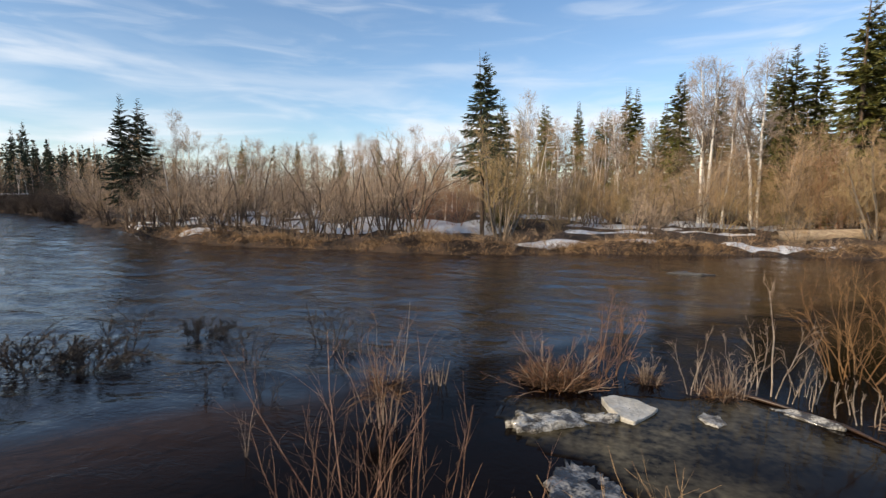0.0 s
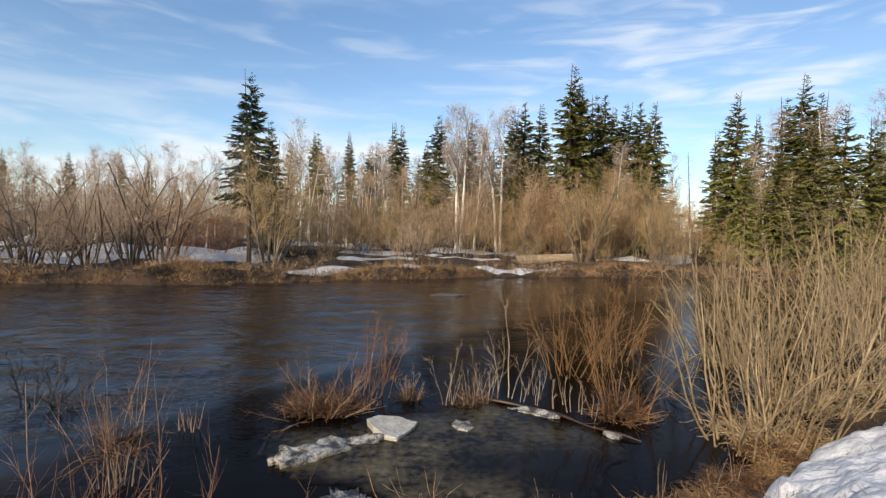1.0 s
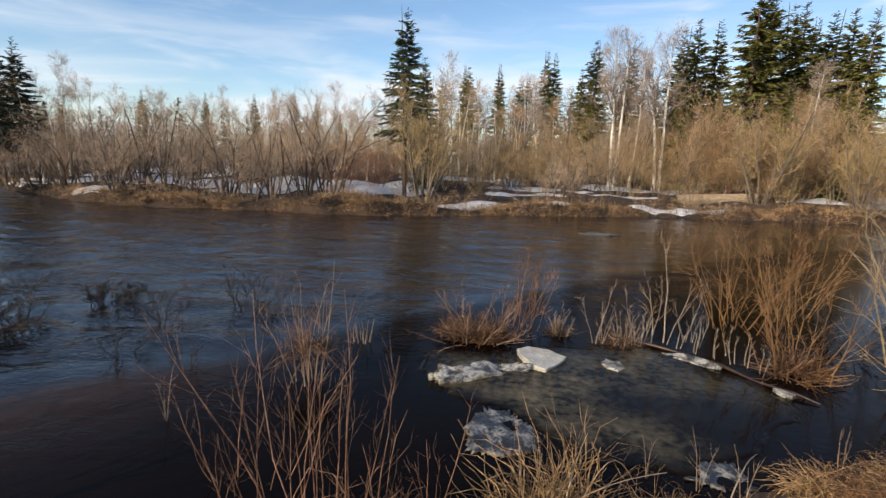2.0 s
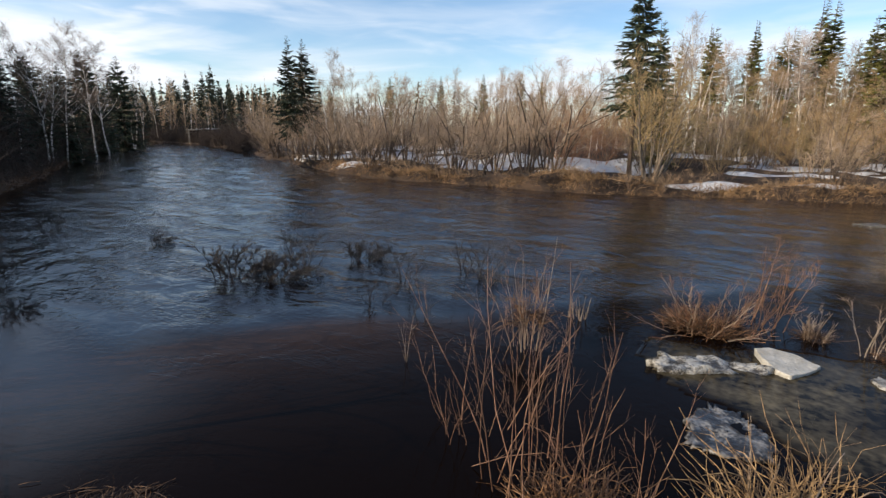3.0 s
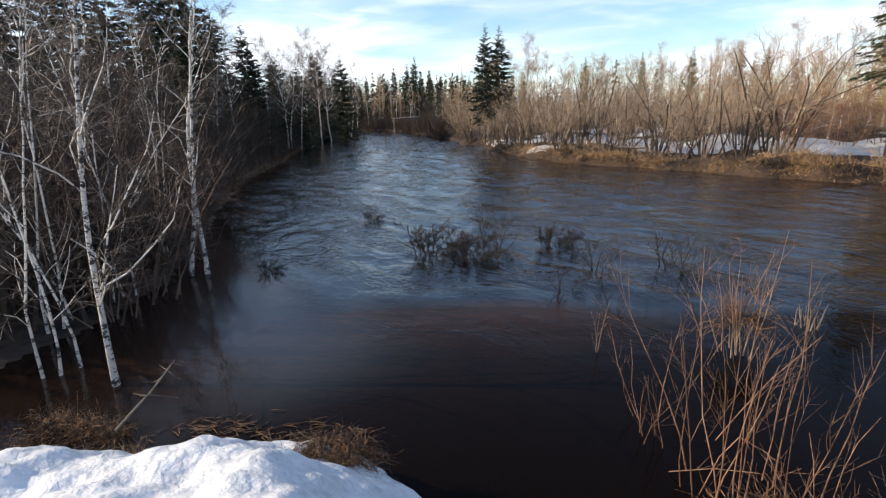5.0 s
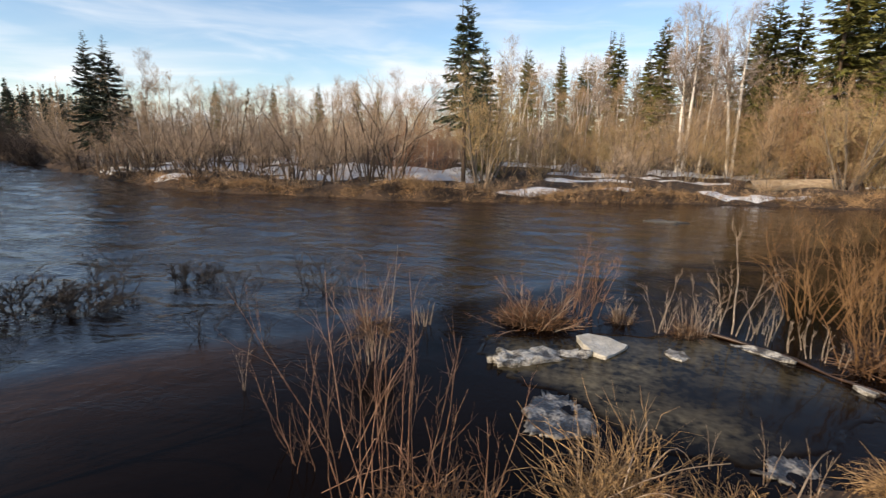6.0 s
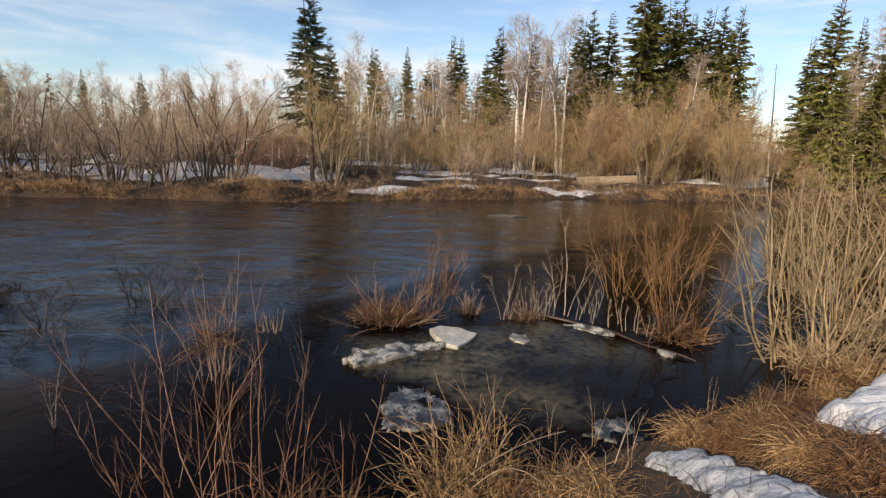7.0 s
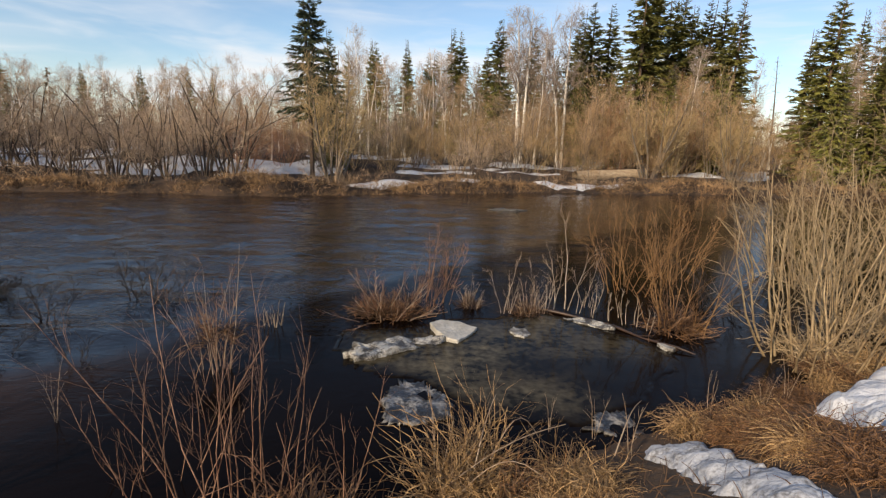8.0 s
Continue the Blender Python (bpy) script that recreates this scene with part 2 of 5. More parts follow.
def water_material():
    m = bpy.data.materials.new("river_water")
    m.use_nodes = True
    n, l = m.node_tree.nodes, m.node_tree.links
    b = n["Principled BSDF"]
    b.inputs["Base Color"].default_value = WATER_BODY
    b.inputs["Roughness"].default_value = 0.03
    b.inputs["IOR"].default_value = 1.333
    gloss, silt, body = n.new("ShaderNodeAttribute"), n.new("ShaderNodeAttribute"), n.new("ShaderNodeMix")
    gloss.attribute_name, silt.attribute_name, body.data_type = "gloss", "silt", "RGBA"
    body.inputs["A"].default_value, body.inputs["B"].default_value = WATER_BODY, (0.044, 0.026, 0.019, 1)
    l.new(silt.outputs["Fac"], body.inputs["Factor"])
    l.new(body.outputs["Result"], b.inputs["Base Color"])
    l.new(gloss.outputs["Fac"], b.inputs["Specular IOR Level"])
    tc = n.new("ShaderNodeTexCoord")

    def wave(scale, size, detail, turn):
        mp, nz = n.new("ShaderNodeMapping"), n.new("ShaderNodeTexNoise")
        mp.inputs["Scale"].default_value, mp.inputs["Rotation"].default_value = scale, (0, 0, radians(turn))
        nz.inputs["Scale"].default_value, nz.inputs["Detail"].default_value = size, detail
        nz.inputs["Distortion"].default_value, nz.inputs["Roughness"].default_value = 1.2, 0.45
        l.new(tc.outputs["Object"], mp.inputs["Vector"])
        l.new(mp.outputs["Vector"], nz.inputs["Vector"])
        return nz.outputs["Fac"]

    flow = n.new("ShaderNodeAttribute")
    flow.attribute_name = "current"
    chop = wave((0.95, 1.25, 1), 1.9, 2.0, 25)
    cross = wave((0.85, 1.4, 1), 5.6, 2.0, 30)
    ripple = wave((1.0, 1.7, 1), 15.0, 2.0, -8)
    boil = wave((0.5, 1.1, 1), 0.75, 3.0, 10)

    def calc(op, x, y, z=0.0):
        k = n.new("ShaderNodeMath")
        k.operation = op
        for i, v in enumerate((x, y, z)):
            if isinstance(v, (int, float)):
                k.inputs[i].default_value = v
            else:
                l.new(v, k.inputs[i])
        return k.outputs[0]

    rough_patch = calc("MULTIPLY_ADD", boil, 4.0, -1.55)
    n[rough_patch.node.name].use_clamp = True
    big = calc("MULTIPLY_ADD", chop, 0.027, calc("MULTIPLY", calc("MULTIPLY", cross, 0.046), rough_patch))
    small = calc("MULTIPLY", ripple, calc("MULTIPLY_ADD", flow.outputs["Fac"], 0.0016, 0.0012))
    height = calc("MULTIPLY_ADD", big, flow.outputs["Fac"], small)
    bp = n.new("ShaderNodeBump")
    bp.inputs["Strength"].default_value, bp.inputs["Distance"].default_value = 1.0, 1.0
    l.new(height, bp.inputs["Height"])
    l.new(bp.outputs["Normal"], b.inputs["Normal"])
    return m


water = water_material()
ice_wet = sheet_material()


# ---- mesh helpers ----
def mesh_from(name, verts, quads, tris=None, smooth=True):
    me = bpy.data.meshes.new(name)
    verts = np.asarray(verts, np.float32).reshape(-1, 3)
    quads = np.asarray(quads, np.int32).reshape(-1, 4)
    tris = np.zeros((0, 3), np.int32) if tris is None else np.asarray(tris, np.int32).reshape(-1, 3)
    me.vertices.add(len(verts))
    me.vertices.foreach_set("co", verts.ravel())
    loops = np.concatenate([quads.ravel(), tris.ravel()]).astype(np.int32)
    sizes = np.concatenate([np.full(len(quads), 4), np.full(len(tris), 3)]).astype(np.int32)
    me.loops.add(len(loops))
    me.loops.foreach_set("vertex_index", loops)
    me.polygons.add(len(sizes))
    me.polygons.foreach_set("loop_start", np.concatenate([[0], np.cumsum(sizes)[:-1]]).astype(np.int32))
    me.polygons.foreach_set("loop_total", sizes)
    me.polygons.foreach_set("use_smooth", np.full(len(sizes), smooth))
    me.update(calc_edges=True)
    me.validate()
    return me


def unit(v):
    return v / np.maximum(np.linalg.norm(v, axis=-1, keepdims=True), 1e-9)


def tubes(P, R, sides=3):
    """Vertices and quads of tapered tubes along polylines P (n, k, 3) with radii R (n, k)."""
    P, R = np.asarray(P, float), np.asarray(R, float)
    n, k, _ = P.shape
    t = np.empty_like(P)
    t[:, 1:-1] = P[:, 2:] - P[:, :-2]
    t[:, 0], t[:, -1] = P[:, 1] - P[:, 0], P[:, -1] - P[:, -2]
    t = unit(t)
    ref = np.where(np.abs(t[:, :1, 2:]) > 0.8, np.array([1.0, 0.2, 0.0]), np.array([0.1, 0.0, 1.0]))
    u = unit(np.cross(t, ref))
    v = np.cross(t, u)
    a = np.arange(sides) * 2 * np.pi / sides
    ring = P[:, :, None] + R[:, :, None, None] * (np.cos(a)[:, None] * u[:, :, None] + np.sin(a)[:, None] * v[:, :, None])
    base = (np.arange(n)[:, None, None] * k + np.arange(k - 1)[None, :, None]) * sides
    i, j = np.arange(sides)[None, None], (np.arange(sides)[None, None] + 1) % sides
    quads = np.stack([base + i, base + j, base + sides + j, base + sides + i], -1)
    return ring.reshape(-1, 3), quads.reshape(-1, 4)


def joined(pieces):
    verts, quads, at = [], [], 0
    for v, q in pieces:
        verts.append(v)
        quads.append(q + at)
        at += len(v)
    return np.concatenate(verts), np.concatenate(quads)


def grow(rng, start, way, length, k, wander=0.12, lift=0.0):
    """Polylines from start along way: (n, k, 3); lift bends them up or down."""
    n = len(start)
    P = np.empty((n, k, 3))
    P[:, 0] = start
    d = unit(way)
    step = (np.asarray(length) / (k - 1)).reshape(-1, 1)
    for s in range(1, k):
        d = unit(d + rng.normal(0, wander, (n, 3)) + np.array([0, 0, lift]))
        P[:, s] = P[:, s - 1] + d * step
    return P


def branch(rng, P, R, count, lo, hi, angle, length, k, thin, lift=0.0, fall=0.6, wander=0.12, least=0.0025):
    """Side shoots of the polylines P: count to each, between lo and hi of its length."""
    n, K, _ = P.shape
    i = np.repeat(np.arange(n), count)
    s = rng.uniform(lo, hi, len(i))
    j = np.minimum((s * (K - 1)).astype(int), K - 2)
    f = (s * (K - 1) - j)[:, None]
    pos = P[i, j] * (1 - f) + P[i, j + 1] * f
    t = unit(P[i, j + 1] - P[i, j])
    side = rng.normal(size=(len(i), 3))
    side = unit(side - (side * t).sum(1, keepdims=True) * t)
    a = np.radians(angle) * rng.uniform(0.65, 1.35, len(i))[:, None]
    L = length * rng.uniform(0.55, 1.25, len(i)) * (1 - fall * (s - lo) / max(hi - lo, 1e-6))
    Q = grow(rng, pos, np.cos(a) * t + np.sin(a) * side, L, k, wander, lift)
    r = np.maximum((R[i, j] * (1 - f[:, 0]) + R[i, j + 1] * f[:, 0]) * thin, least)
    return Q, r[:, None] * np.linspace(1, 0.35, k)[None]


def ribbons(P, R, rng):
    """Flat strips along polylines, for twigs and blades too thin to show their roundness."""
    P, R = np.asarray(P, float), np.asarray(R, float)
    n, k, _ = P.shape
    t = unit(P[:, -1] - P[:, 0])
    side = unit(np.cross(t, rng.normal(size=(n, 3))))[:, None] * R[:, :, None] * 1.25
    ring = np.stack([P - side, P + side], 2)
    base = (np.arange(n)[:, None] * k + np.arange(k - 1)[None]) * 2
    quads = np.stack([base, base + 1, base + 3, base + 2], -1)
    return ring.reshape(-1, 3), quads.reshape(-1, 4)


def part(name, data, material, parent, label="", kind=""):
    """One mesh under a thing. material: one, or (material, faces) pairs in the order of the faces."""
    ob = new(name, data)
    if isinstance(material, (list, tuple)):
        slots = []
        for k, (m, count) in enumerate(material):
            data.materials.append(m)
            slots += [k] * count
        data.polygons.foreach_set("material_index", np.array(slots, np.int32))
    else:
        data.materials.append(material)
    if parent is not None:
        ob.parent = parent
    return tagged(ob, label, kind=kind)


def thing(name, label, category, group="", kind=""):
    return tagged(new(name), label, category, group, kind)


def smooth(x):
    x = np.clip(x, 0, 1)
    return x * x * (3 - 2 * x)


# ---- the plan: river, banks ----
FAR_BANK = [(-112, 14), (-90, 31), (-77, 38), (-66, 39), (-52, 34.5), (-37, 28), (-30, 24.5), (-25, 22.5), (-19, 20.9), (-14, 21.2), (-9, 21.7), (-4.7, 22.9), (0.4, 25.2),
            (6.5, 27.2), (14, 28.6), (22, 29), (28, 28.6), (36, 29.5), (60, 33), (150, 50)]
NEAR_BANK = [(150, 34), (60, 22), (34, 17), (20, 13.2), (13, 10.4), (8, 7.8), (5.8, 6.6), (4.4, 5.7), (3.4, 5.15), (2.5, 4.8), (1.3, 4.2), (0.3, 3.5), (-0.6, 2.6), (-1.4, 1.95),
             (-2.2, 1.65), (-3.0, 1.38), (-3.72, 1.08), (-4.1, 0.45), (-4.55, -0.25), (-5.2, -1.1), (-7, -1.9), (-8.5, -0.2), (-9.9, 0.8), (-12.5, 1.8), (-17, 3.2), (-24, 6.0), (-31, 10.0), (-40, 14.4), (-53, 21.6),
             (-66, 27), (-74, 27), (-84, 20), (-100, 4)]
RIVER = np.array(FAR_BANK + NEAR_BANK, float)


def edge_distance(x, y, poly, closed=True):
    """Distance from points to a polygon's outline; negative inside."""
    p = np.stack([np.ravel(x), np.ravel(y)], 1)
    a = np.asarray(poly, float)
    b = np.roll(a, -1, 0)
    best, inside = np.full(len(p), 1e9), np.zeros(len(p), bool)
    for (ax, ay), (bx, by) in zip(a, b):
        e = np.array([bx - ax, by - ay])
        w = p - (ax, ay)
        f = np.clip((w @ e) / max(e @ e, 1e-9), 0, 1)
        best = np.minimum(best, np.hypot(*(w - f[:, None] * e).T))
        if ay != by:
            cross = ((ay > p[:, 1]) != (by > p[:, 1])) & (p[:, 0] < (bx - ax) * (p[:, 1] - ay) / (by - ay) + ax)
            inside ^= cross
    return np.where(inside, -best, best).reshape(np.shape(x))


def waves(x, y, s, seed=0.0):
    """A cheap smooth unevenness about 0, of size about 1."""
    return (np.sin(x * s + 1.3 * np.sin(y * s * 0.8 + seed)) + np.sin(y * s * 1.17 + 1.1 * np.sin(x * s * 1.31 + 2 * seed)) + np.sin((x + y) * s * 0.71 + seed)) / 3


def ground_height(x, y):
    x, y = np.asarray(x, float), np.asarray(y, float)
    d = edge_distance(x, y, RIVER)
    far = (y > 20) | ((y > 15 + 0.12 * x) & (y > -0.62 * x - 3))
    shore = d + 0.50 * waves(x, y, 0.8, 0.4) + 0.28 * waves(x, y, 2.3, 1.4)
    h_far = 0.40 * (1 + 0.60 * waves(x, y, 0.55, 2.2) + 0.35 * waves(x, y, 1.9, 0.3)) * smooth(shore / 0.5) + 0.50 * smooth((d - 0.5) / 16) + (0.05 * waves(x, y, 0.9) + 0.03 * waves(x, y, 2.7, 0.5)) * smooth(d / 1.5)
    h_near = (0.72 + 0.42 * smooth((x + 3.2) / 2.6)) * smooth(d / (1.35 + 1.25 * smooth((x + 2.6) / 2.2))) + (0.05 * waves(x, y, 2.3, 1.0) + 0.03 * waves(x, y, 6.1, 2.0)) * smooth(d / 1.0)
    h_left = 0.35 * smooth(d / 3.0) + 0.25 * smooth(d / 12) + 0.06 * waves(x, y, 1.3, 2.0) * smooth(d)
    left = smooth((-5.6 - x) / 2.0)
    h = np.where(far, h_far, h_near * (1 - left) + h_left * left)
    wet = np.where(far, shore, d)
    return np.where(wet < 0, -0.9 * smooth(-wet / 3.0) - 0.02, h)


def gz(x, y):
    return float(ground_height(np.array([x]), np.array([y]))[0])


def sheet(xs, ys, fn):
    X, Y = np.meshgrid(xs, ys)
    Z = fn(X, Y)
    w = len(xs)
    i, j = np.meshgrid(np.arange(len(xs) - 1), np.arange(len(ys) - 1))
    q = (j * w + i).ravel()
    return np.stack([X, Y, Z], -1).reshape(-1, 3), np.stack([q, q + 1, q + w + 1, q + w], -1)


def stretch_out(a, b, count, power=3.0):
    t = np.linspace(0, 1, count + 1)[1:]
    return a + (b - a) * (0.02 * t + 0.98 * t ** power)


gx = np.r_[stretch_out(-44, -1500, 34)[::-1], np.arange(-44, -14, 0.42), np.arange(-14, 8, 0.15), np.arange(8, 44, 0.42), stretch_out(44, 1500, 34)]
gy = np.r_[stretch_out(-6, -1500, 30)[::-1], np.arange(-6, 7.5, 0.15), np.arange(7.5, 19.5, 0.6), np.arange(19.5, 44, 0.35), stretch_out(44, 1500, 34)]
tagged(part("ground", mesh_from("ground", *sheet(gx, gy, ground_height)), soil, None), "uneven thawing river bank of brown soil and flattened grass", "ground", kind="structure")

wx, wy = np.r_[stretch_out(-60, -220, 30)[::-1], np.arange(-60, 26, 0.23), stretch_out(26, 220, 40)], np.r_[stretch_out(-4, -100, 20)[::-1], np.arange(-4, 40, 0.19), stretch_out(40, 140, 24)]
wv, wq = sheet(wx, wy, lambda X, Y: 0 * X)
near_line = edge_distance(wv[:, 0], wv[:, 1], np.array(NEAR_BANK + [(-150, -60), (150, -60)], float))
calm_reach = np.interp(wv[:, 0], (-16, -12, -9, -5, -2, 2, 8), (-0.8, 0.2, 1.5, 3.9, 5.0, 7.0, 9.0))
current = 0.06 + (0.94 - 0.74 * smooth((wv[:, 0] + 4) / 8)) * smooth((near_line - calm_reach) / 1.6)
current += 0.30 * np.exp(-((near_line - calm_reach + 0.7) / 0.9) ** 2) * smooth((wv[:, 0] + 6.5) / 1.5)
chop_rng = np.random.default_rng(77)
warp_x, warp_y = wv[:, 0] + 0.5 * waves(wv[:, 0], wv[:, 1], 0.7, 1.0), wv[:, 1] + 0.4 * waves(wv[:, 0], wv[:, 1], 0.9, 4.0)
rise = np.zeros(len(wv))
for length in np.geomspace(0.5, 1.9, 34):
    k, heading = 2 * math.pi / length, chop_rng.normal(1.75, 0.55)
    rise += (0.027 if length < 1.2 else 0.019) / k * np.sin(k * (math.cos(heading) * warp_x + math.sin(heading) * warp_y) + chop_rng.uniform(0, 6.283))
fine_part = smooth((62 + wv[:, 0]) / 4) * smooth((27 - wv[:, 0]) / 3) * smooth((41 - wv[:, 1]) / 3)
wv[:, 2] = rise * current * fine_part * (0.80 + 0.3 * waves(wv[:, 0], wv[:, 1], 0.45, 2.0))
river = tagged(part("water", mesh_from("water", wv, wq), water, None), "dark brown flooding river with choppy blue sky reflections", "river", kind="structure")
silty = (1 - smooth((near_line - calm_reach) / 0.7)) * np.exp(-np.maximum(calm_reach - near_line, 0) / 1.6) * smooth((-2.0 - wv[:, 0]) / 4.0)
silty = np.maximum(silty, 0.32 * smooth((near_line - 9) / 10))
for key, value in (("gloss", 0.075 + 0.78 * np.maximum(smooth((near_line - calm_reach) / 0.9), 0.55 * smooth((-4.2 - wv[:, 0]) / 1.5) * smooth((3.2 - wv[:, 1]) / 1.8))), ("silt", silty)):
    river.data.attributes.new(key, "FLOAT", "POINT").data.foreach_set("value", value.astype(np.float32))
attr = river.data.attributes.new("current", "FLOAT", "POINT")
attr.data.foreach_set("value", current.astype(np.float32))


# ---- kinds of plants ----
def birch(seed, height=10.0, stems=1, lean=(0.0, 0.0), fullness=1.0, bark=None, twig=None, lowest=0.3, thick=1.0, fine=8, wild=0.10, bend=0.035, label="bare white-barked birch tree with fine brown twigs"):
    rng = np.random.default_rng(int(seed))
    ob = thing("birch_tree", label, "tree", "birches on the banks")
    start = np.zeros((stems, 3))
    start[:, :2] = rng.normal(0, 0.18, (stems, 2)) * (stems > 1)
    way = np.array([[lean[0], lean[1], 1.0]]) + rng.normal(0, 0.07, (stems, 3)) * (stems > 1)
    L = height * rng.uniform(0.86, 1.0, stems)
    T = grow(rng, start, way, L, 12, bend, 0.02)
    TR = np.linspace(1, 0.1, 12)[None] * (0.0105 * thick * L[:, None])
    TR[:, 0] *= 1.3
    for k in range(stems):
        part("trunk", mesh_from("trunk", *tubes(T[k:k + 1], TR[k:k + 1], 7)), bark or birch_bark, ob)
    A, AR = branch(rng, T, TR, int(30 * fullness), lowest, 0.97, 42, height * 0.24, 5, 0.45, 0.10, 0.72, wild, 0.007)
    B, BR = branch(rng, A, AR, 7 if fine > 5 else 5, 0.25, 1.0, 38, height * 0.085, 3, 0.55, 0.02, 0.4, 0.04 + wild, 0.0055 if fine > 5 else 0.004)
    C, CR = branch(rng, B, BR, fine, 0.1, 1.0, 34, height * 0.055, 2, 0.6, -0.25, 0.3, 0.1, 0.0045 if fine > 5 else 0.003)
    bits = [tubes(A, AR, 4), tubes(B, BR, 3), ribbons(C, CR, rng) if fine > 5 else tubes(C, CR, 3)]
    crown = part("crown", mesh_from("crown", *bits[0]), bark or grey_bark, ob, "crooked bare limbs", "stuff")
    part("twig_cover", mesh_from("twig_cover", *joined(bits[1:])), twig or birch_twig, crown, "fine bare twigs", "stuff")
    return ob


def spruce(seed, height=11.0, width=1.6, foliage=None, bare=0.06, gaps=0.12, per=20, label="tall dark green spruce with drooping tiered branches"):
    rng = np.random.default_rng(int(seed))
    ob = thing("spruce_tree", label, "tree", "spruces on the banks")
    T = grow(rng, np.zeros((1, 3)), np.array([[0, 0, 1.0]]), [height], 10, 0.01, 0.02)
    TR = np.linspace(1, 0.06, 10)[None] * 0.013 * height
    part("trunk", mesh_from("trunk", *tubes(T, TR, 7)), spruce_bark, ob)
    starts, ways, lengths = [], [], []
    z = bare * height
    while z < height * 0.985:
        f = (z / height - bare) / (1 - bare)
        reach = width * (0.02 + 0.98 * (1 - f) ** 0.78) * min(1.0, 0.7 + 2.0 * f) * rng.uniform(0.78, 1.12)
        turn = rng.uniform(0, 6.28)
        count = 5
        for k in range(count):
            if rng.uniform() < gaps:
                continue
            a = turn + k * 6.283 / count + rng.normal(0, 0.25)
            tip = 0.85 * f * f - 0.5 + rng.normal(0, 0.2)
            starts.append((0, 0, z + rng.normal(0, 0.16)))
            ways.append((math.cos(a), math.sin(a), tip))
            lengths.append(reach * rng.uniform(0.7, 1.08))
        z += 0.0095 * height + 0.055
    starts, ways, lengths = np.array(starts), np.array(ways), np.array(lengths)
    B = grow(rng, starts, ways, lengths, 4, 0.06, 0.11)
    BR = np.linspace(1, 0.3, 4)[None] * (0.010 + 0.010 * lengths[:, None])
    boughs = ribbons(B, BR, rng)
    i = np.repeat(np.arange(len(B)), per)
    s = rng.uniform(0.02, 1.0, len(i)) ** 0.8
    j = np.minimum((s * 3).astype(int), 2)
    f = (s * 3 - j)[:, None]
    pos = B[i, j] * (1 - f) + B[i, j + 1] * f
    t = unit(B[i, j + 1] - B[i, j])
    side = unit(np.cross(t, [0, 0, 1.0])) * np.where(rng.uniform(size=len(i)) < 0.5, 1, -1)[:, None]
    way = unit(t * rng.uniform(0.4, 1.1, len(i))[:, None] + side * rng.uniform(0.2, 1.0, len(i))[:, None] + np.array([0, 0, -1.0]) * rng.uniform(0.0, 0.75, len(i))[:, None])
    L = (0.15 + 0.20 * lengths[i] ** 0.6 * (1 - 0.5 * s)) * rng.uniform(0.6, 1.3, len(i)) * (height / 11) ** 0.5
    flat = unit(np.cross(way, rng.normal(size=(len(i), 3)) * 0.8 + np.array([0, 0, 1.0])))
    L *= np.clip((1 - starts[i, 2] / height) * 5.0, 0.28, 1.0)
    W = (0.21 * L * (22 / per) ** 0.5 * rng.uniform(0.7, 1.3, len(i)))[:, None]
    v = np.stack([pos - flat * W, pos + flat * W, pos + way * L[:, None]], 1).reshape(-1, 3)
    crown = part("crown", mesh_from("crown", *boughs), spruce_bark, ob, "whorls of thin brown boughs", "stuff")
    part("foliage", mesh_from("foliage", v, [], np.arange(len(i) * 3).reshape(-1, 3), smooth=False), foliage or needles, crown, "tiers of hanging needle sprays", "stuff")
    return ob


def shrub(seed, height=4.5, stems=16, spread=0.42, fork=7, fine=6, twig=None, stem_mat=None, radius=0.022, lean=(0, 0), foot=0.35, name="willow_shrub",
          label="bare tan willow shrub with many arching stems", group="willow shrubs along the banks", least=0.005, lift=0.05, wander=0.07, twist=30, low=0.18):
    rng = np.random.default_rng(int(seed))
    ob = thing(name, label, "shrub", group)
    a = rng.uniform(0, 6.283, stems)
    start = np.stack([np.cos(a), np.sin(a), 0 * a], 1) * rng.uniform(0, foot, stems)[:, None]
    start[:, 2] = -0.12
    out = spread * rng.uniform(0.15, 1.25, stems)
    way = np.stack([np.cos(a) * out + lean[0], np.sin(a) * out + lean[1], np.ones(stems)], 1)
    L = height * rng.uniform(0.55, 1.08, stems)
    S = grow(rng, start, way, L, 6, wander, lift)
    SR = np.linspace(1, 0.22, 6)[None] * radius * rng.uniform(0.6, 1.15, (stems, 1))
    for k in range(stems):
        part("stem", mesh_from("stem", *tubes(S[k:k + 1], SR[k:k + 1], 5)), stem_mat or twig or willow_twig, ob)
    if fork:
        B, BR = branch(rng, S, SR, fork, low, 1.0, twist, height * 0.26, 4, 0.5, 0.06, 0.5, 0.1, least)
        pieces = [tubes(B, BR, 3)]
        draw = (lambda P, R: ribbons(P, R, rng)) if height > 3.4 else (lambda P, R: tubes(P, R, 3))
        if fine:
            C, CR = branch(rng, B, BR, fine, 0.2, 1.0, twist, height * 0.13, 2, 0.6, 0.04, 0.3, 0.1, least * 0.8)
            pieces.append(draw(C, CR))
        part("crown", mesh_from("crown", *joined(pieces)), twig or willow_twig, ob, "fine side twigs", "stuff")
    return ob


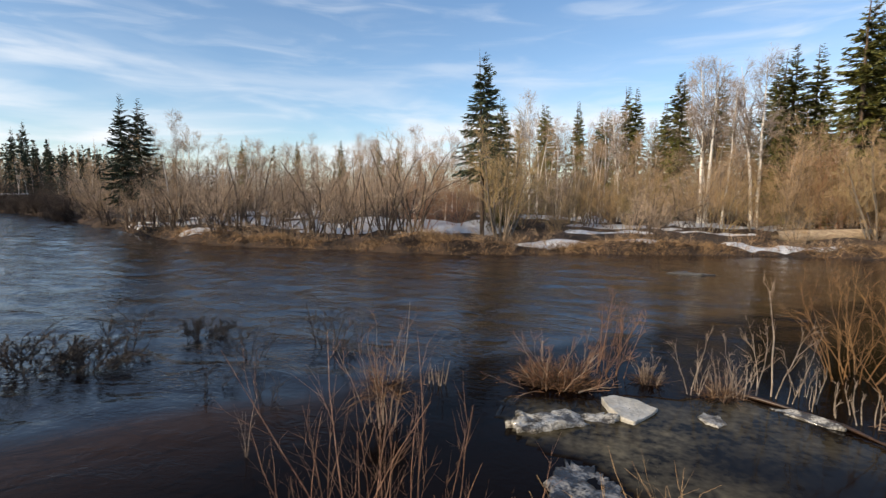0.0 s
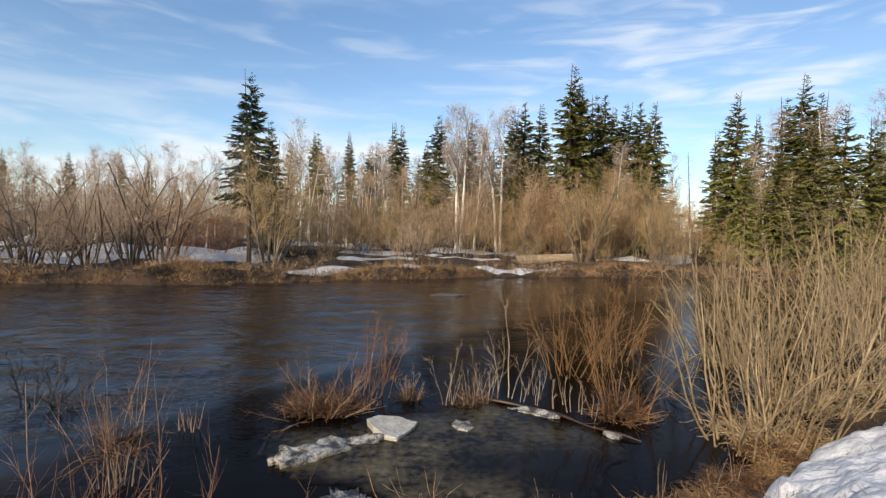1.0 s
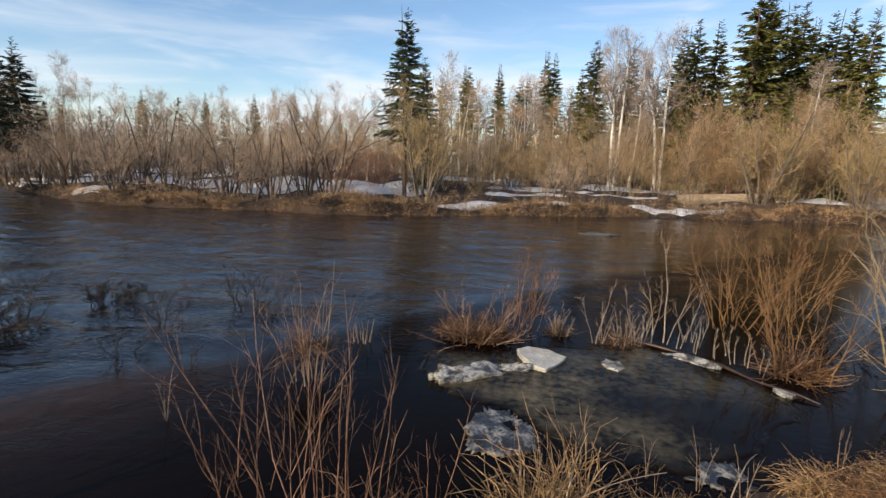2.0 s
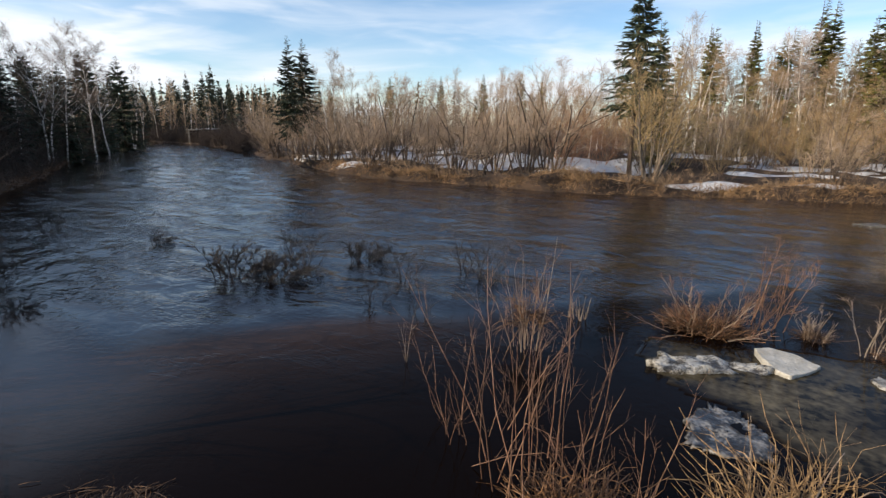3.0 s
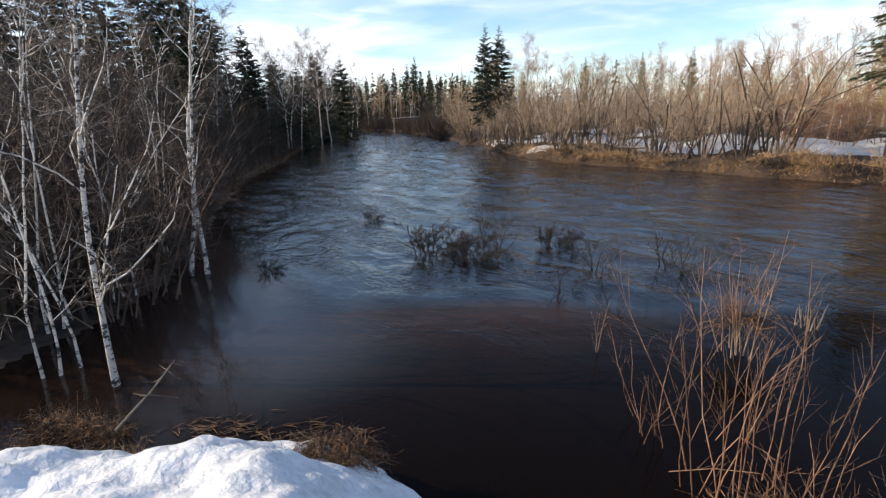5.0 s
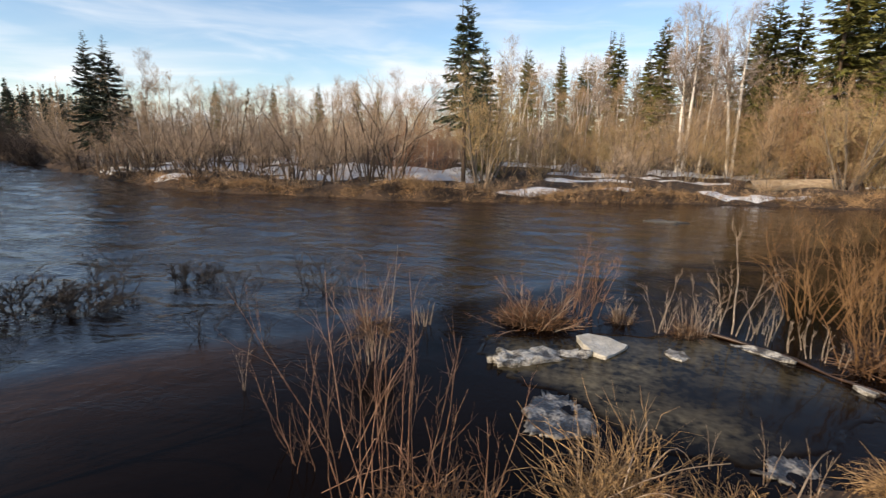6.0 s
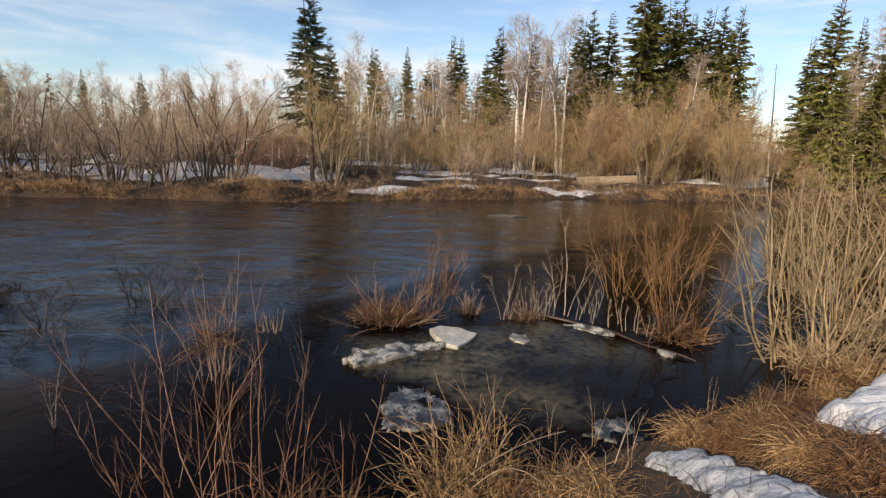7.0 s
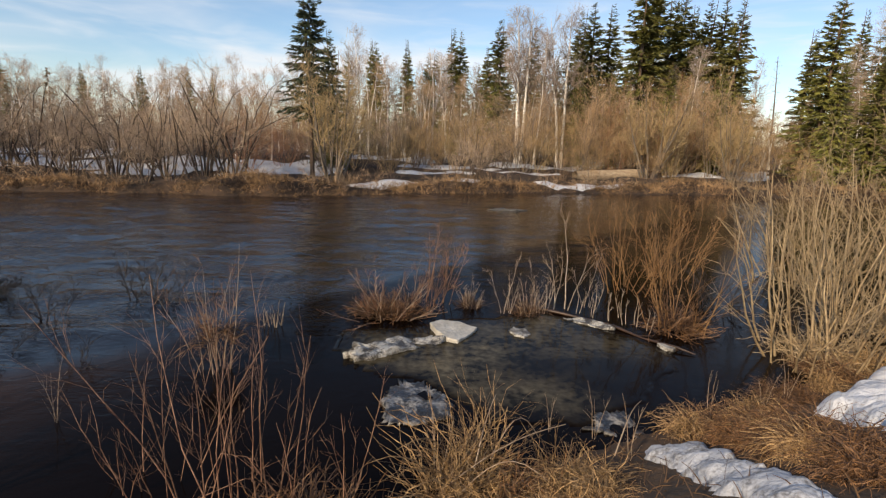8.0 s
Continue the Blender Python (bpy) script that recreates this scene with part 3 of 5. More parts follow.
def tuft(seed, blades=260, height=0.45, reach=0.30, droop=-0.30, material=None, width=0.0042, curl=0.34, flare=0.7, name="grass_tuft", label="tussock of bent dry straw-coloured grass"):
    rng = np.random.default_rng(int(seed))
    a, r = rng.uniform(0, 6.283, blades), reach * np.sqrt(rng.uniform(0, 1, blades))
    start = np.stack([np.cos(a) * r, np.sin(a) * r, 0.16 * (1 - (r / reach) ** 2) - 0.06], 1)
    way = np.stack([np.cos(a) * flare, np.sin(a) * flare, np.full(blades, 1.2)], 1) + rng.normal(0, 0.38, (blades, 3))
    P = grow(rng, start, way, height * rng.uniform(0.4, 1.7, blades), 6, curl, droop)
    R = np.linspace(1, 0.35, 6)[None] * width * rng.uniform(0.6, 1.3, (blades, 1))
    return tagged(part(name, mesh_from(name, *ribbons(P, R * 1.15, rng)), material or straw, None), label, "grass", "dead grass tussocks on the bank")


USED = set()


def plant(ob, x, y, z=None, turn=0.0, sx=1.0, sz=None, tip=0.0, label=""):
    """Stands a plant at x, y: the first time itself, then copies of it."""
    m = pose(x, y, gz(x, y) if z is None else z, tip, 0, turn) @ Matrix.Diagonal((sx, sx, sz or sx, 1))
    if ob.name in USED:
        ob = copy_thing(ob, m @ Matrix.Diagonal((*(1 / k for k in ob.scale), 1)))
    else:
        USED.add(ob.name)
        ob.matrix_basis = m
    if label:
        ob["label"] = label
    return ob


def polar(turn, far):
    return far * math.sin(radians(turn)), far * math.cos(radians(turn))


def plant_to(ob, height, turn, far, rise, rng, width=1.0, label=""):
    """Stands a tree far metres away towards turn, so tall that its top rises by so many degrees."""
    x, y = polar(turn, far)
    z = gz(x, y)
    s = (EYE + far * math.tan(radians(rise)) - z) / height
    return plant(ob, x, y, z - 0.05, rng.uniform(0, 360), s * width, s, label=label)


# ---- trees of the far bank ----
pick = random.Random(4)
spruces = [spruce(s, 11.0, w, needles, gaps=g) for s, w, g in ((11, 1.95, 0.06), (12, 1.55, 0.1), (13, 2.2, 0.05))]
olive_spruces = [spruce(s, 10.0, w, needles_sun_toned, gaps=0.1, label="spruce with broad tiers, needles coloured yellow-green as if sunlit") for s, w in ((21, 1.7), (22, 2.0))]
back_spruces = [spruce(s, 11.0, w, needles, gaps=0.3, per=12, label="spruce in the woods behind the far bank") for s, w in ((14, 1.7), (15, 1.5))]
lone_spruce = spruce(31, 10.0, 2.0, needles_mid, per=44, bare=0.34, gaps=0.0, label="tall lone spruce standing behind a willow at the bank")
# needles coloured dark in place of the shade on the bank and bend
shade_toned_spruces = [spruce(s, 9.0, w, needles_shade_toned, bare=0.05, gaps=g, per=24, label="spruce at the river bend with needles darkened for shade") for s, w, g in ((41, 1.9, 0.06), (42, 2.4, 0.02))]
back_birches = [birch(s, 10, n, fullness=f, label="bare birch in the woods behind the far bank") for s, n, f in ((56, 1, 0.62), (57, 2, 0.4))]
birches = [birch(51, 10, twig=lilac_twig), birch(52, 10, 1, (0.05, 0.02), twig=lilac_twig), birch(53, 10, 3, (0.0, 0.0), 0.9, twig=lilac_twig, thick=1.4, lowest=0.42, label="bare birch clump with three white trunks"), birch(54, 10, 2, (0.02, 0.0), 1.0, twig=lilac_twig, thick=1.4, lowest=0.4, label="bare birch with two white stems")]

plant_to(lone_spruce, 10.0, -14.4, 29, 14.9, pick)
plant_to(spruces[0], 11.0, -12.4, 31, 10.3, pick, 1.1)
# kind of spruce, turn, distance, rise of the top
for k, turn, far, rise in ((0, -7.7, 46, 9.4), (1, -4.4, 53, 9.6), (1, -2.2, 55, 8.2), (1, -1.3, 56, 8.6), (1, 0.5, 46, 10.9), (1, 1.3, 47, 10.7), (1, 4.0, 47, 9.2), (0, 5.3, 44, 11.9), (1, 8.9, 46, 11.2),
                           (0, 13.5, 43, 12.7), (0, 14.6, 42, 13.4), (1, 16.5, 44, 13.1), (2, 19.8, 41, 16.8), (2, 20.4, 43, 15.2), (0, 22.2, 45, 14.0), (0, 23.0, 46, 14.0), (1, 24.1, 47, 12.6)) + (
                           (0, 25.2, 47, 13.0), (0, 26.5, 46, 13.1), (0, 27.9, 43, 12.9), (0, 35.2, 43, 13.3), (1, 37.1, 52, 11.2), (0, 39.3, 48, 12.6), (2, 40.6, 47, 14.3), (0, 41.8, 52, 12.7),
                           (2, 47.9, 45, 14.2), (0, 50.5, 46, 12.5), (1, 33.8, 50, 10.0), (0, 53.0, 48, 13.0), (1, -30.0, 60, 5.4), (1, -34.5, 61, 5.2), (1, -40.0, 60, 5.0), (0, -26.0, 58, 5.6), (1, -23.8, 62, 5.2)):
    plant_to(spruces[k], 11.0, turn, far, rise, pick, pick.uniform(1.1, 1.4))
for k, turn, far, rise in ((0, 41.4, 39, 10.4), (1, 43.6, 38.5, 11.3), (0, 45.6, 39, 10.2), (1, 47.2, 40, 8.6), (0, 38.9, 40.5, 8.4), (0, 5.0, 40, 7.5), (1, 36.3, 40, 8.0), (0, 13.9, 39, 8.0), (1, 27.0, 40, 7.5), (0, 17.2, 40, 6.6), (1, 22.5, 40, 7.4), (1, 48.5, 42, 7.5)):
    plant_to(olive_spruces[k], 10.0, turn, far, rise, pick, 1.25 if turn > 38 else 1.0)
bank_spruces = [spruce(s, 9.0, 2.0, needles_shade_toned, bare=0.25, gaps=0.0, per=34, label="dense spruce behind the bend's shrubs, needles darkened to black-green for shade") for s in (43, 44)]
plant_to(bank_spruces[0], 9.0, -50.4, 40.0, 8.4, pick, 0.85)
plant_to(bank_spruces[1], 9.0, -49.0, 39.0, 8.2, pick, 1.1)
for k, turn, far, rise in ((0, -22.0, 35, 8.0), (1, -9.4, 37, 10.2), (3, 0.2, 39, 9.0), (2, 7.9, 38, 13.0), (1, 9.6, 38, 10.4), (3, 12.3, 38, 13.4), (1, 18.6, 40, 6.4), (0, 24.6, 41, 9.6), (1, 36.3, 41, 8.5),
                           (0, 37.5, 48, 12.2), (3, 43.2, 46, 12.0), (0, 46.9, 46, 13.0), (1, -20.2, 42, 5.3), (0, -17.8, 44, 6.6), (1, 2.6, 43, 7.0)) + ((0, -45.9, 42, 8.1), (1, -28.0, 44, 6.0),
                           (0, -26.5, 45, 6.2), (1, -33.0, 44, 5.8), (3, -38.0, 46, 5.4), (0, 15.6, 44, 9.6), (1, 6.6, 46, 10.8), (0, 10.9, 47, 11.0), (1, -3.4, 46, 7.2), (0, -6.0, 45, 8.0), (1, 29.5, 46, 7.5),
                           (0, 21.4, 44, 8.0), (1, 50.0, 44, 11.0), (0, -36.0, 40, 5.2), (1, -15.8, 46, 7.4)):
    plant_to(birches[k], 10.0, turn, far, rise, pick, pick.uniform(0.75, 1.0))

# birches and spruces filling the woods between
fill = random.Random(9)
a = -50.0
while a < 53:
    if a < -15:
        plant_to(back_birches[fill.choice((0, 1))], 10.0, a, fill.uniform(37, 48), fill.uniform(4.6, 6.6), fill, fill.uniform(0.8, 1.1))
    elif not 28.6 < a < 33.8:
        plant_to(back_birches[fill.choice((0, 1))], 10.0, a, fill.uniform(42, 54), fill.uniform(6.0, 9.6), fill, fill.uniform(0.8, 1.1))
        if fill.random() < 0.55:
            plant_to(back_spruces[fill.choice((0, 1))], 11.0, a + 0.6, fill.uniform(52, 62), fill.uniform(6.5, 9.5), fill)
    a += fill.uniform(1.0, 1.7)

# bare birch tops closing the gaps between the spruces
a = -12.0
while a < 46:
    if not 29.0 < a < 33.5:
        plant_to(back_birches[fill.choice((0, 1))], 10.0, a, fill.uniform(40, 50), fill.uniform(5.0, 8.0), fill, fill.uniform(0.8, 1.1))
    a += fill.uniform(1.1, 1.9)

for turn in np.arange(28.4, 35.0, 0.6):
    plant_to(back_birches[fill.choice((0, 1))], 10.0, float(turn), fill.uniform(44, 56), fill.uniform(2.6, 3.9), fill, fill.uniform(1.0, 1.4))

# a dead snag
snag = thing("dead_snag", "thin dead spruce pole with short broken branches", "tree")
srng = np.random.default_rng(61)
ST = grow(srng, np.zeros((1, 3)), np.array([[0.03, 0, 1.0]]), [10.0], 8, 0.01)
part("trunk", mesh_from("trunk", *tubes(ST, np.linspace(0.11, 0.02, 8)[None], 6)), grey_bark, snag)
SB, SR = branch(srng, ST, np.linspace(0.11, 0.02, 8)[None], 34, 0.4, 0.97, 80, 0.7, 3, 0.3, -0.1, 0.5)
part("broken_branches", mesh_from("broken_branches", *tubes(SB, np.maximum(SR, 0.012), 3)), grey_bark, snag)
plant_to(snag, 10.0, 31.7, 58, 7.9, pick)

# ---- willow shrubs of the far bank ----
willows = [shrub(70 + k, 4.6, 13, 0.55, 8, 11, w, st, low=0.22, wander=0.17, lift=0.05, twist=44, foot=0.7) for k, (w, st) in enumerate(((willow_twig, stem_brown), (willow_twig, grey_bark), (red_twig, red_twig), (olive_twig, olive_twig), (haze_twig, wet_bark)))]
WILLOW_H = 4.6
big_willow = shrub(80, 5.6, 14, 0.50, 11, 16, olive_twig, grey_bark, 0.055, low=0.35, lift=0.08, twist=42, foot=0.5, label="large tan willow with thick forked stems at the water's edge")
dark_willow = shrub(81, 4.4, 12, 0.55, 8, 12, haze_twig, wet_bark, 0.048, low=0.30, wander=0.20, lift=0.05, twist=45, foot=0.7, label="dark-stemmed willow leaning over the bank")
slim = shrub(82, 5.2, 7, 0.16, 11, 10, birch_twig, grey_bark, 0.026, foot=0.6, name="birch_sapling", label="cluster of slim bare birch saplings", group="saplings on the far bank")


def far_edge(turn):
    """Distance of the far water's edge towards turn."""
    r = np.arange(15, 110, 0.25)
    x, y = r * math.sin(radians(turn)), r * math.cos(radians(turn))
    d = edge_distance(x, y, RIVER)
    inside = d < 0
    first = int(np.argmax(inside))
    out = np.nonzero(~inside[first:])[0]
    return float(r[first + out[0]]) if inside.any() and len(out) else 30.0


for turn, back_off, k, h, rise in ((-12.2, 1.9, "big", 5.8, 0), (21.5, 4.5, "big", 5.6, 0), (-40.5, 2.2, "dark", 4.6, 0), (-36.0, 1.5, "dark", 3.6, 0), (-44.0, 2.0, "dark", 4.2, 0), (-28.5, 3.5, "dark", 4.6, 0),
                                   (-46.5, 2.0, "big", 4.2, 0), (-25.0, 2.5, "dark", 5.2, 0), (-22.6, 3.0, "dark", 5.4, 0), (3.2, 2.6, "dark", 3.2, 0), (29.0, 3.0, "big", 4.6, 0), (-33.0, 2.8, "big", 4.8, 0), (-53.4, 1.6, "big", 4.6, 0), (-51.8, 0.9, "dark", 3.8, 0), (-49.8, 0.8, "big", 3.6, 0), (-48.0, 1.6, "dark", 4.0, 0), (-42.2, 1.2, "big", 3.6, 0), (-38.2, 2.4, "big", 4.6, 0), (-30.4, 1.4, "dark", 3.4, 0)):
    far = far_edge(turn) + back_off
    x, y = polar(turn, far)
    ob, tall = (big_willow, 5.6) if k == "big" and turn > -25 else (dark_willow, 4.4)
    plant(ob, x, y, turn=pick.uniform(0, 360), sx=h / tall)
low_shrub = shrub(83, 1.6, 9, 1.0, 6, 6, birch_twig, stem_brown, 0.016, low=0.25, wander=0.2, lift=0.05, twist=45, foot=0.3, name="willow_shrub", label="low dark willow leaning over the far water's edge")
for a in range(-52, 44, 3):
    if pick.random() < (0.85 if a < 5 else 0.5):
        b = a + pick.uniform(-1.2, 1.2)
        plant(low_shrub, *polar(b, far_edge(b) + pick.uniform(0.1, 0.7)), turn=pick.uniform(0, 360), sx=pick.uniform(0.6, 1.15), sz=pick.uniform(0.5, 1.0))
turn = -54.0
while turn < 56:
    edge = far_edge(turn)
    for row in range(4):
        far = edge + (1.8, 6.6, 10.5, 14.5)[row] + pick.uniform(-1.0, 2.2)
        a = turn + pick.uniform(-1.2, 1.2)
        x, y = polar(a, far)
        if row == 0 and pick.random() < (0.75 if a < 12 else 0.45):
            continue
        k = pick.choice((2, 2, 0)) if -23 < a < -16 else pick.choice((4, 4, 4, 1, 4)) if a < -10 else pick.choice((4, 0, 1, 3, 4)) if a < 8 else pick.choice((0, 1, 3, 0, 1))
        tall = (2.2, 3.9, 4.6, 5.0)[row] * pick.uniform(0.75, 1.15) * (0.95 if a < 0 else 1.35 if row > 1 and 8 < a < 28 else 1.0)
        if row > 1 and pick.random() < 0.25:
            plant(slim, x, y, turn=pick.uniform(0, 360), sx=tall / 4.6)
        else:
            plant(willows[k], x, y, turn=pick.uniform(0, 360), sx=tall / WILLOW_H * 1.1, sz=tall / WILLOW_H)
    turn += 2.0

# tall brown saplings and willows before the spruces
for turn in np.arange(7.0, 29.0, 0.9):
    a, far = float(turn) + pick.uniform(-0.4, 0.4), pick.uniform(36.5, 41.0)
    x, y = polar(a, far)
    tall = EYE + far * math.tan(radians(pick.uniform(4.2, 7.2))) - gz(x, y)
    if pick.random() < 0.6:
        plant(slim, x, y, turn=pick.uniform(0, 360), sx=tall / 5.2)
    else:
        plant(willows[pick.choice((0, 2, 4))], x, y, turn=pick.uniform(0, 360), sx=0.8 * tall / WILLOW_H, sz=tall / WILLOW_H)

# ---- left bank: flooded brush coloured dark for shade, birches and spruces ----
brush = [shrub(90 + k, 3.6, 10, 0.75, 9, 7, shade_toned_twig, shade_toned_twig, 0.022, lift=0.07, twist=42, label="tangled alder shrub standing in flood water, twigs darkened for shade", group="alder shrubs on the shaded bank", name="alder_shrub") for k in range(2)]
LEFT = np.array([(-9.8, 0.9), (-12.5, 2.2), (-17, 3.6), (-24, 6.4), (-31, 10.4), (-40, 14.8), (-53, 22.0), (-66, 27.4), (-74, 27.4)], float)
seg = np.r_[0, np.cumsum(np.hypot(*np.diff(LEFT, axis=0).T))]
s = 3.2
while s < seg[-1]:
    x, y = np.interp(s, seg, LEFT[:, 0]), np.interp(s, seg, LEFT[:, 1])
    for row in range(1 if x > -13 else 3):
        off = (1.5, 3.6, 6.2)[row] + pick.uniform(-0.6, 0.9)
        h = (2.2, 3.6, 4.6)[row] * pick.uniform(0.75, 1.2)
        plant(pick.choice(brush), x + 0.35 * off + pick.uniform(-0.6, 0.6), y - off, max(0.0, gz(x + 0.35 * off, y - off)) - 0.05, turn=pick.uniform(0, 360), sx=h / 3.6)
    s += 1.3 + 0.03 * s
# brown stem colour on the twigs, darker than birch_twig, paints in the bank's shade
shaded_birches = [birch(101, 9, 1, (0.06, 0.05), 0.9, bark=near_bark, twig=stem_brown, thick=0.75, lowest=0.35, label="slim birch on the shaded bank, twigs darkened for shade"), birch(102, 9, 2, (0.0, 0.04), 0.8, bark=near_bark, twig=stem_brown, thick=0.75, label="slim twin birch on the shaded bank, twigs darkened for shade")]
for k, turn, far, rise in ((0, -76.3, 33, 10.0), (1, -71.6, 42, 8.2), (0, -69.0, 47, 8.0), (0, -73.5, 38, 7.0), (1, -79, 30, 8.0), (0, -66.9, 54, 6.6), (1, -65.2, 62, 5.6), (0, -68.0, 50, 7.2), (1, -70.5, 44, 7.5),
                           (0, -84, 24, 11.0), (1, -88, 20, 13.0)):
    plant_to(shaded_birches[k], 9.0, turn, far, rise, pick)
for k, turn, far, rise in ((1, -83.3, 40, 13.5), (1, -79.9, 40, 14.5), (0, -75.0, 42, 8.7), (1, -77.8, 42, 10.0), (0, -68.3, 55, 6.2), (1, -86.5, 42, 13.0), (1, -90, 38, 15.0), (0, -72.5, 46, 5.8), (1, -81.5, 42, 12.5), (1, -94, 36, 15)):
    plant_to(shade_toned_spruces[k], 9.0, turn, far, rise, pick, 1.15)
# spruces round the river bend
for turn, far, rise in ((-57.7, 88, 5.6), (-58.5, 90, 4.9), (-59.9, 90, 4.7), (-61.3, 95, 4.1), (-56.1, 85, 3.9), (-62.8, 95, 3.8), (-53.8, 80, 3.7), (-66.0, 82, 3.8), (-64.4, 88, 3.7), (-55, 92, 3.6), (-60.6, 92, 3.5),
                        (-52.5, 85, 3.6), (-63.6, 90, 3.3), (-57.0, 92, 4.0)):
    plant_to(pick.choice(shade_toned_spruces), 9.0, turn, far, rise, pick, 0.8)
for turn in np.arange(-67, -50, 0.6):
    plant_to(pick.choice(back_birches), 10.0, float(turn) + pick.uniform(-0.4, 0.4), pick.uniform(80, 96), pick.uniform(1.9, 3.0), pick, 0.7)


for f in np.arange(1.5, 40.0, 0.9):
    x, y = float(np.interp(f, seg, LEFT[:, 0])), float(np.interp(f, seg, LEFT[:, 1]))
    plant(pick.choice(brush), x + pick.uniform(-0.3, 0.5), y - 0.9 - pick.uniform(0, 0.6), -0.05, turn=pick.uniform(0, 360), sx=pick.uniform(0.24, 0.4), sz=pick.uniform(0.18, 0.34))

# scrub at the foot of the woods round the bend, its dark colour standing for shade
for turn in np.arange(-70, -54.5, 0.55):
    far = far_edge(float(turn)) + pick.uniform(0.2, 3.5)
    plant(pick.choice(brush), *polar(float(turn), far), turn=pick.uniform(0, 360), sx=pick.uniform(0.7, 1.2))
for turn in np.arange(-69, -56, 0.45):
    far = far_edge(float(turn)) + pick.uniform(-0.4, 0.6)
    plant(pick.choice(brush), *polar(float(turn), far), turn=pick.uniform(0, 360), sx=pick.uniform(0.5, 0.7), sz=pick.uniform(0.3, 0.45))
# deeper woods of the shaded bank: spruces added to darken it and close sky gaps
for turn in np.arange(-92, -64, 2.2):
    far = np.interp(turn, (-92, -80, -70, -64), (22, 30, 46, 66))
    plant_to(shade_toned_spruces[pick.choice((0, 1))], 9.0, float(turn), float(far) + pick.uniform(-2, 3), pick.uniform(4.0, 6.5) + (2.5 if turn < -78 else 0), pick, 1.2)


# dense undergrowth behind the flooded brush, near-black in place of shade
def thicket(line, n, near, deep, low, tall, side, label, seed, reach):
    rng = np.random.default_rng(int(seed))
    line = np.array(line, float)
    run = np.r_[0, np.cumsum(np.hypot(*np.diff(line, axis=0).T))]
    f = run[-1] * rng.uniform(0, 1, n) ** 1.5
    off = rng.uniform(near, deep, n) * side
    x = np.interp(f, run, line[:, 0]) - 0.3 * abs(off) + rng.normal(0, 0.6, n)
    y = np.interp(f, run, line[:, 1]) - off
    start = np.stack([x, y, ground_height(x, y) - 0.05], 1)
    way = np.stack([rng.normal(0, 0.35, n), rng.normal(0, 0.35, n), np.ones(n)], 1)
    P = grow(rng, start, way, rng.uniform(low, tall, n), 5, 0.16, 0.03)
    R = np.linspace(1, 0.3, 5)[None] * rng.uniform(0.012, 0.03, (n, 1))
    B, BR = branch(rng, P, R, 6, 0.25, 1.0, 45, reach, 3, 0.5, 0.03, 0.4, 0.16, 0.008)
    tagged(part("undergrowth", mesh_from("undergrowth", *joined([ribbons(P, R, rng), ribbons(B, BR, rng)])), shade_toned_twig, None), label, "undergrowth", kind="stuff")


thicket([(-8.9, -0.1), (-10.2, 0.5), (-12.8, 1.7), (-17.5, 3.2)], 2600, 0.3, 8, 1.0, 3.0, 1.0, "leafless thicket behind the flooded birches, darkened for shade", 46, 0.8)
thicket(LEFT[2:], 4600, 1.5, 13, 1.6, 4.6, 1.0, "dense leafless undergrowth on the shaded bank, darkened for shade", 44, 1.1)
thicket([(-44, 31.0), (-52, 34.3), (-66, 38.8), (-77, 37.8), (-90, 30.8)], 4200, -0.5, 3.0, 0.5, 2.0, -1.0, "low scrub along the water's edge at the bend, darkened for shade", 45, 0.6)


# ---- far woods ----
def far_woods():
    rng = np.random.default_rng(5)
    green, brown = [], []
    for step in range(760):
        a, r = (radians(rng.uniform(-110, 66)), rng.uniform(75, 190)) if step < 480 else (radians(rng.uniform(-74, -46)), rng.uniform(84, 130))
        x, y = r * math.sin(a), r * math.cos(a)
        if edge_distance(np.array([x]), np.array([y]), RIVER)[0] < 3:
            continue
        h = rng.uniform(6, 9.5) * (0.75 + r / 400)
        n = 46
        z = np.sort(rng.uniform(0.1, 1, n))
        t = rng.uniform(0, 6.283, n)
        if rng.uniform() < 0.45:
            start = np.stack([0 * z + x, 0 * z + y, z * h + 0.6], 1)
            way = np.stack([np.cos(t), np.sin(t), 0 * t - 0.35], 1)
            P = grow(rng, start, way, (1 - z) * h * 0.17 + 0.25, 3, 0.1)
            green.append(tubes(P, np.array([0.10, 0.16, 0.02])[None] * np.ones((n, 1)), 3))
        else:
            start = np.stack([0 * z + x, 0 * z + y, z * h * 0.85 + 0.6], 1)
            way = np.stack([np.cos(t) * 0.6, np.sin(t) * 0.6, 0 * t + 1.0], 1)
            P = grow(rng, start, way, (1.1 - z) * h * 0.3 + 0.3, 3, 0.12)
            brown.append(ribbons(P, np.array([0.03, 0.02, 0.008])[None] * np.ones((n, 1)), rng))
        trunk = np.array([[[x, y, 0.3], [x, y, h * 0.5], [x, y, h + 0.5]]])
        brown.append(tubes(trunk, np.array([[0.11, 0.08, 0.02]]), 4))
    g = part("far_spruce_woods", mesh_from("far_spruce_woods", *joined(green)), needles_shade_toned, None)
    b = part("far_birch_woods", mesh_from("far_birch_woods", *joined(brown)), birch_twig, None)
    tagged(g, "distant spruce forest behind the river, needles darkened for shade", "forest", kind="stuff")
    tagged(b, "distant bare birch forest behind the river", "forest", kind="stuff")


far_woods()


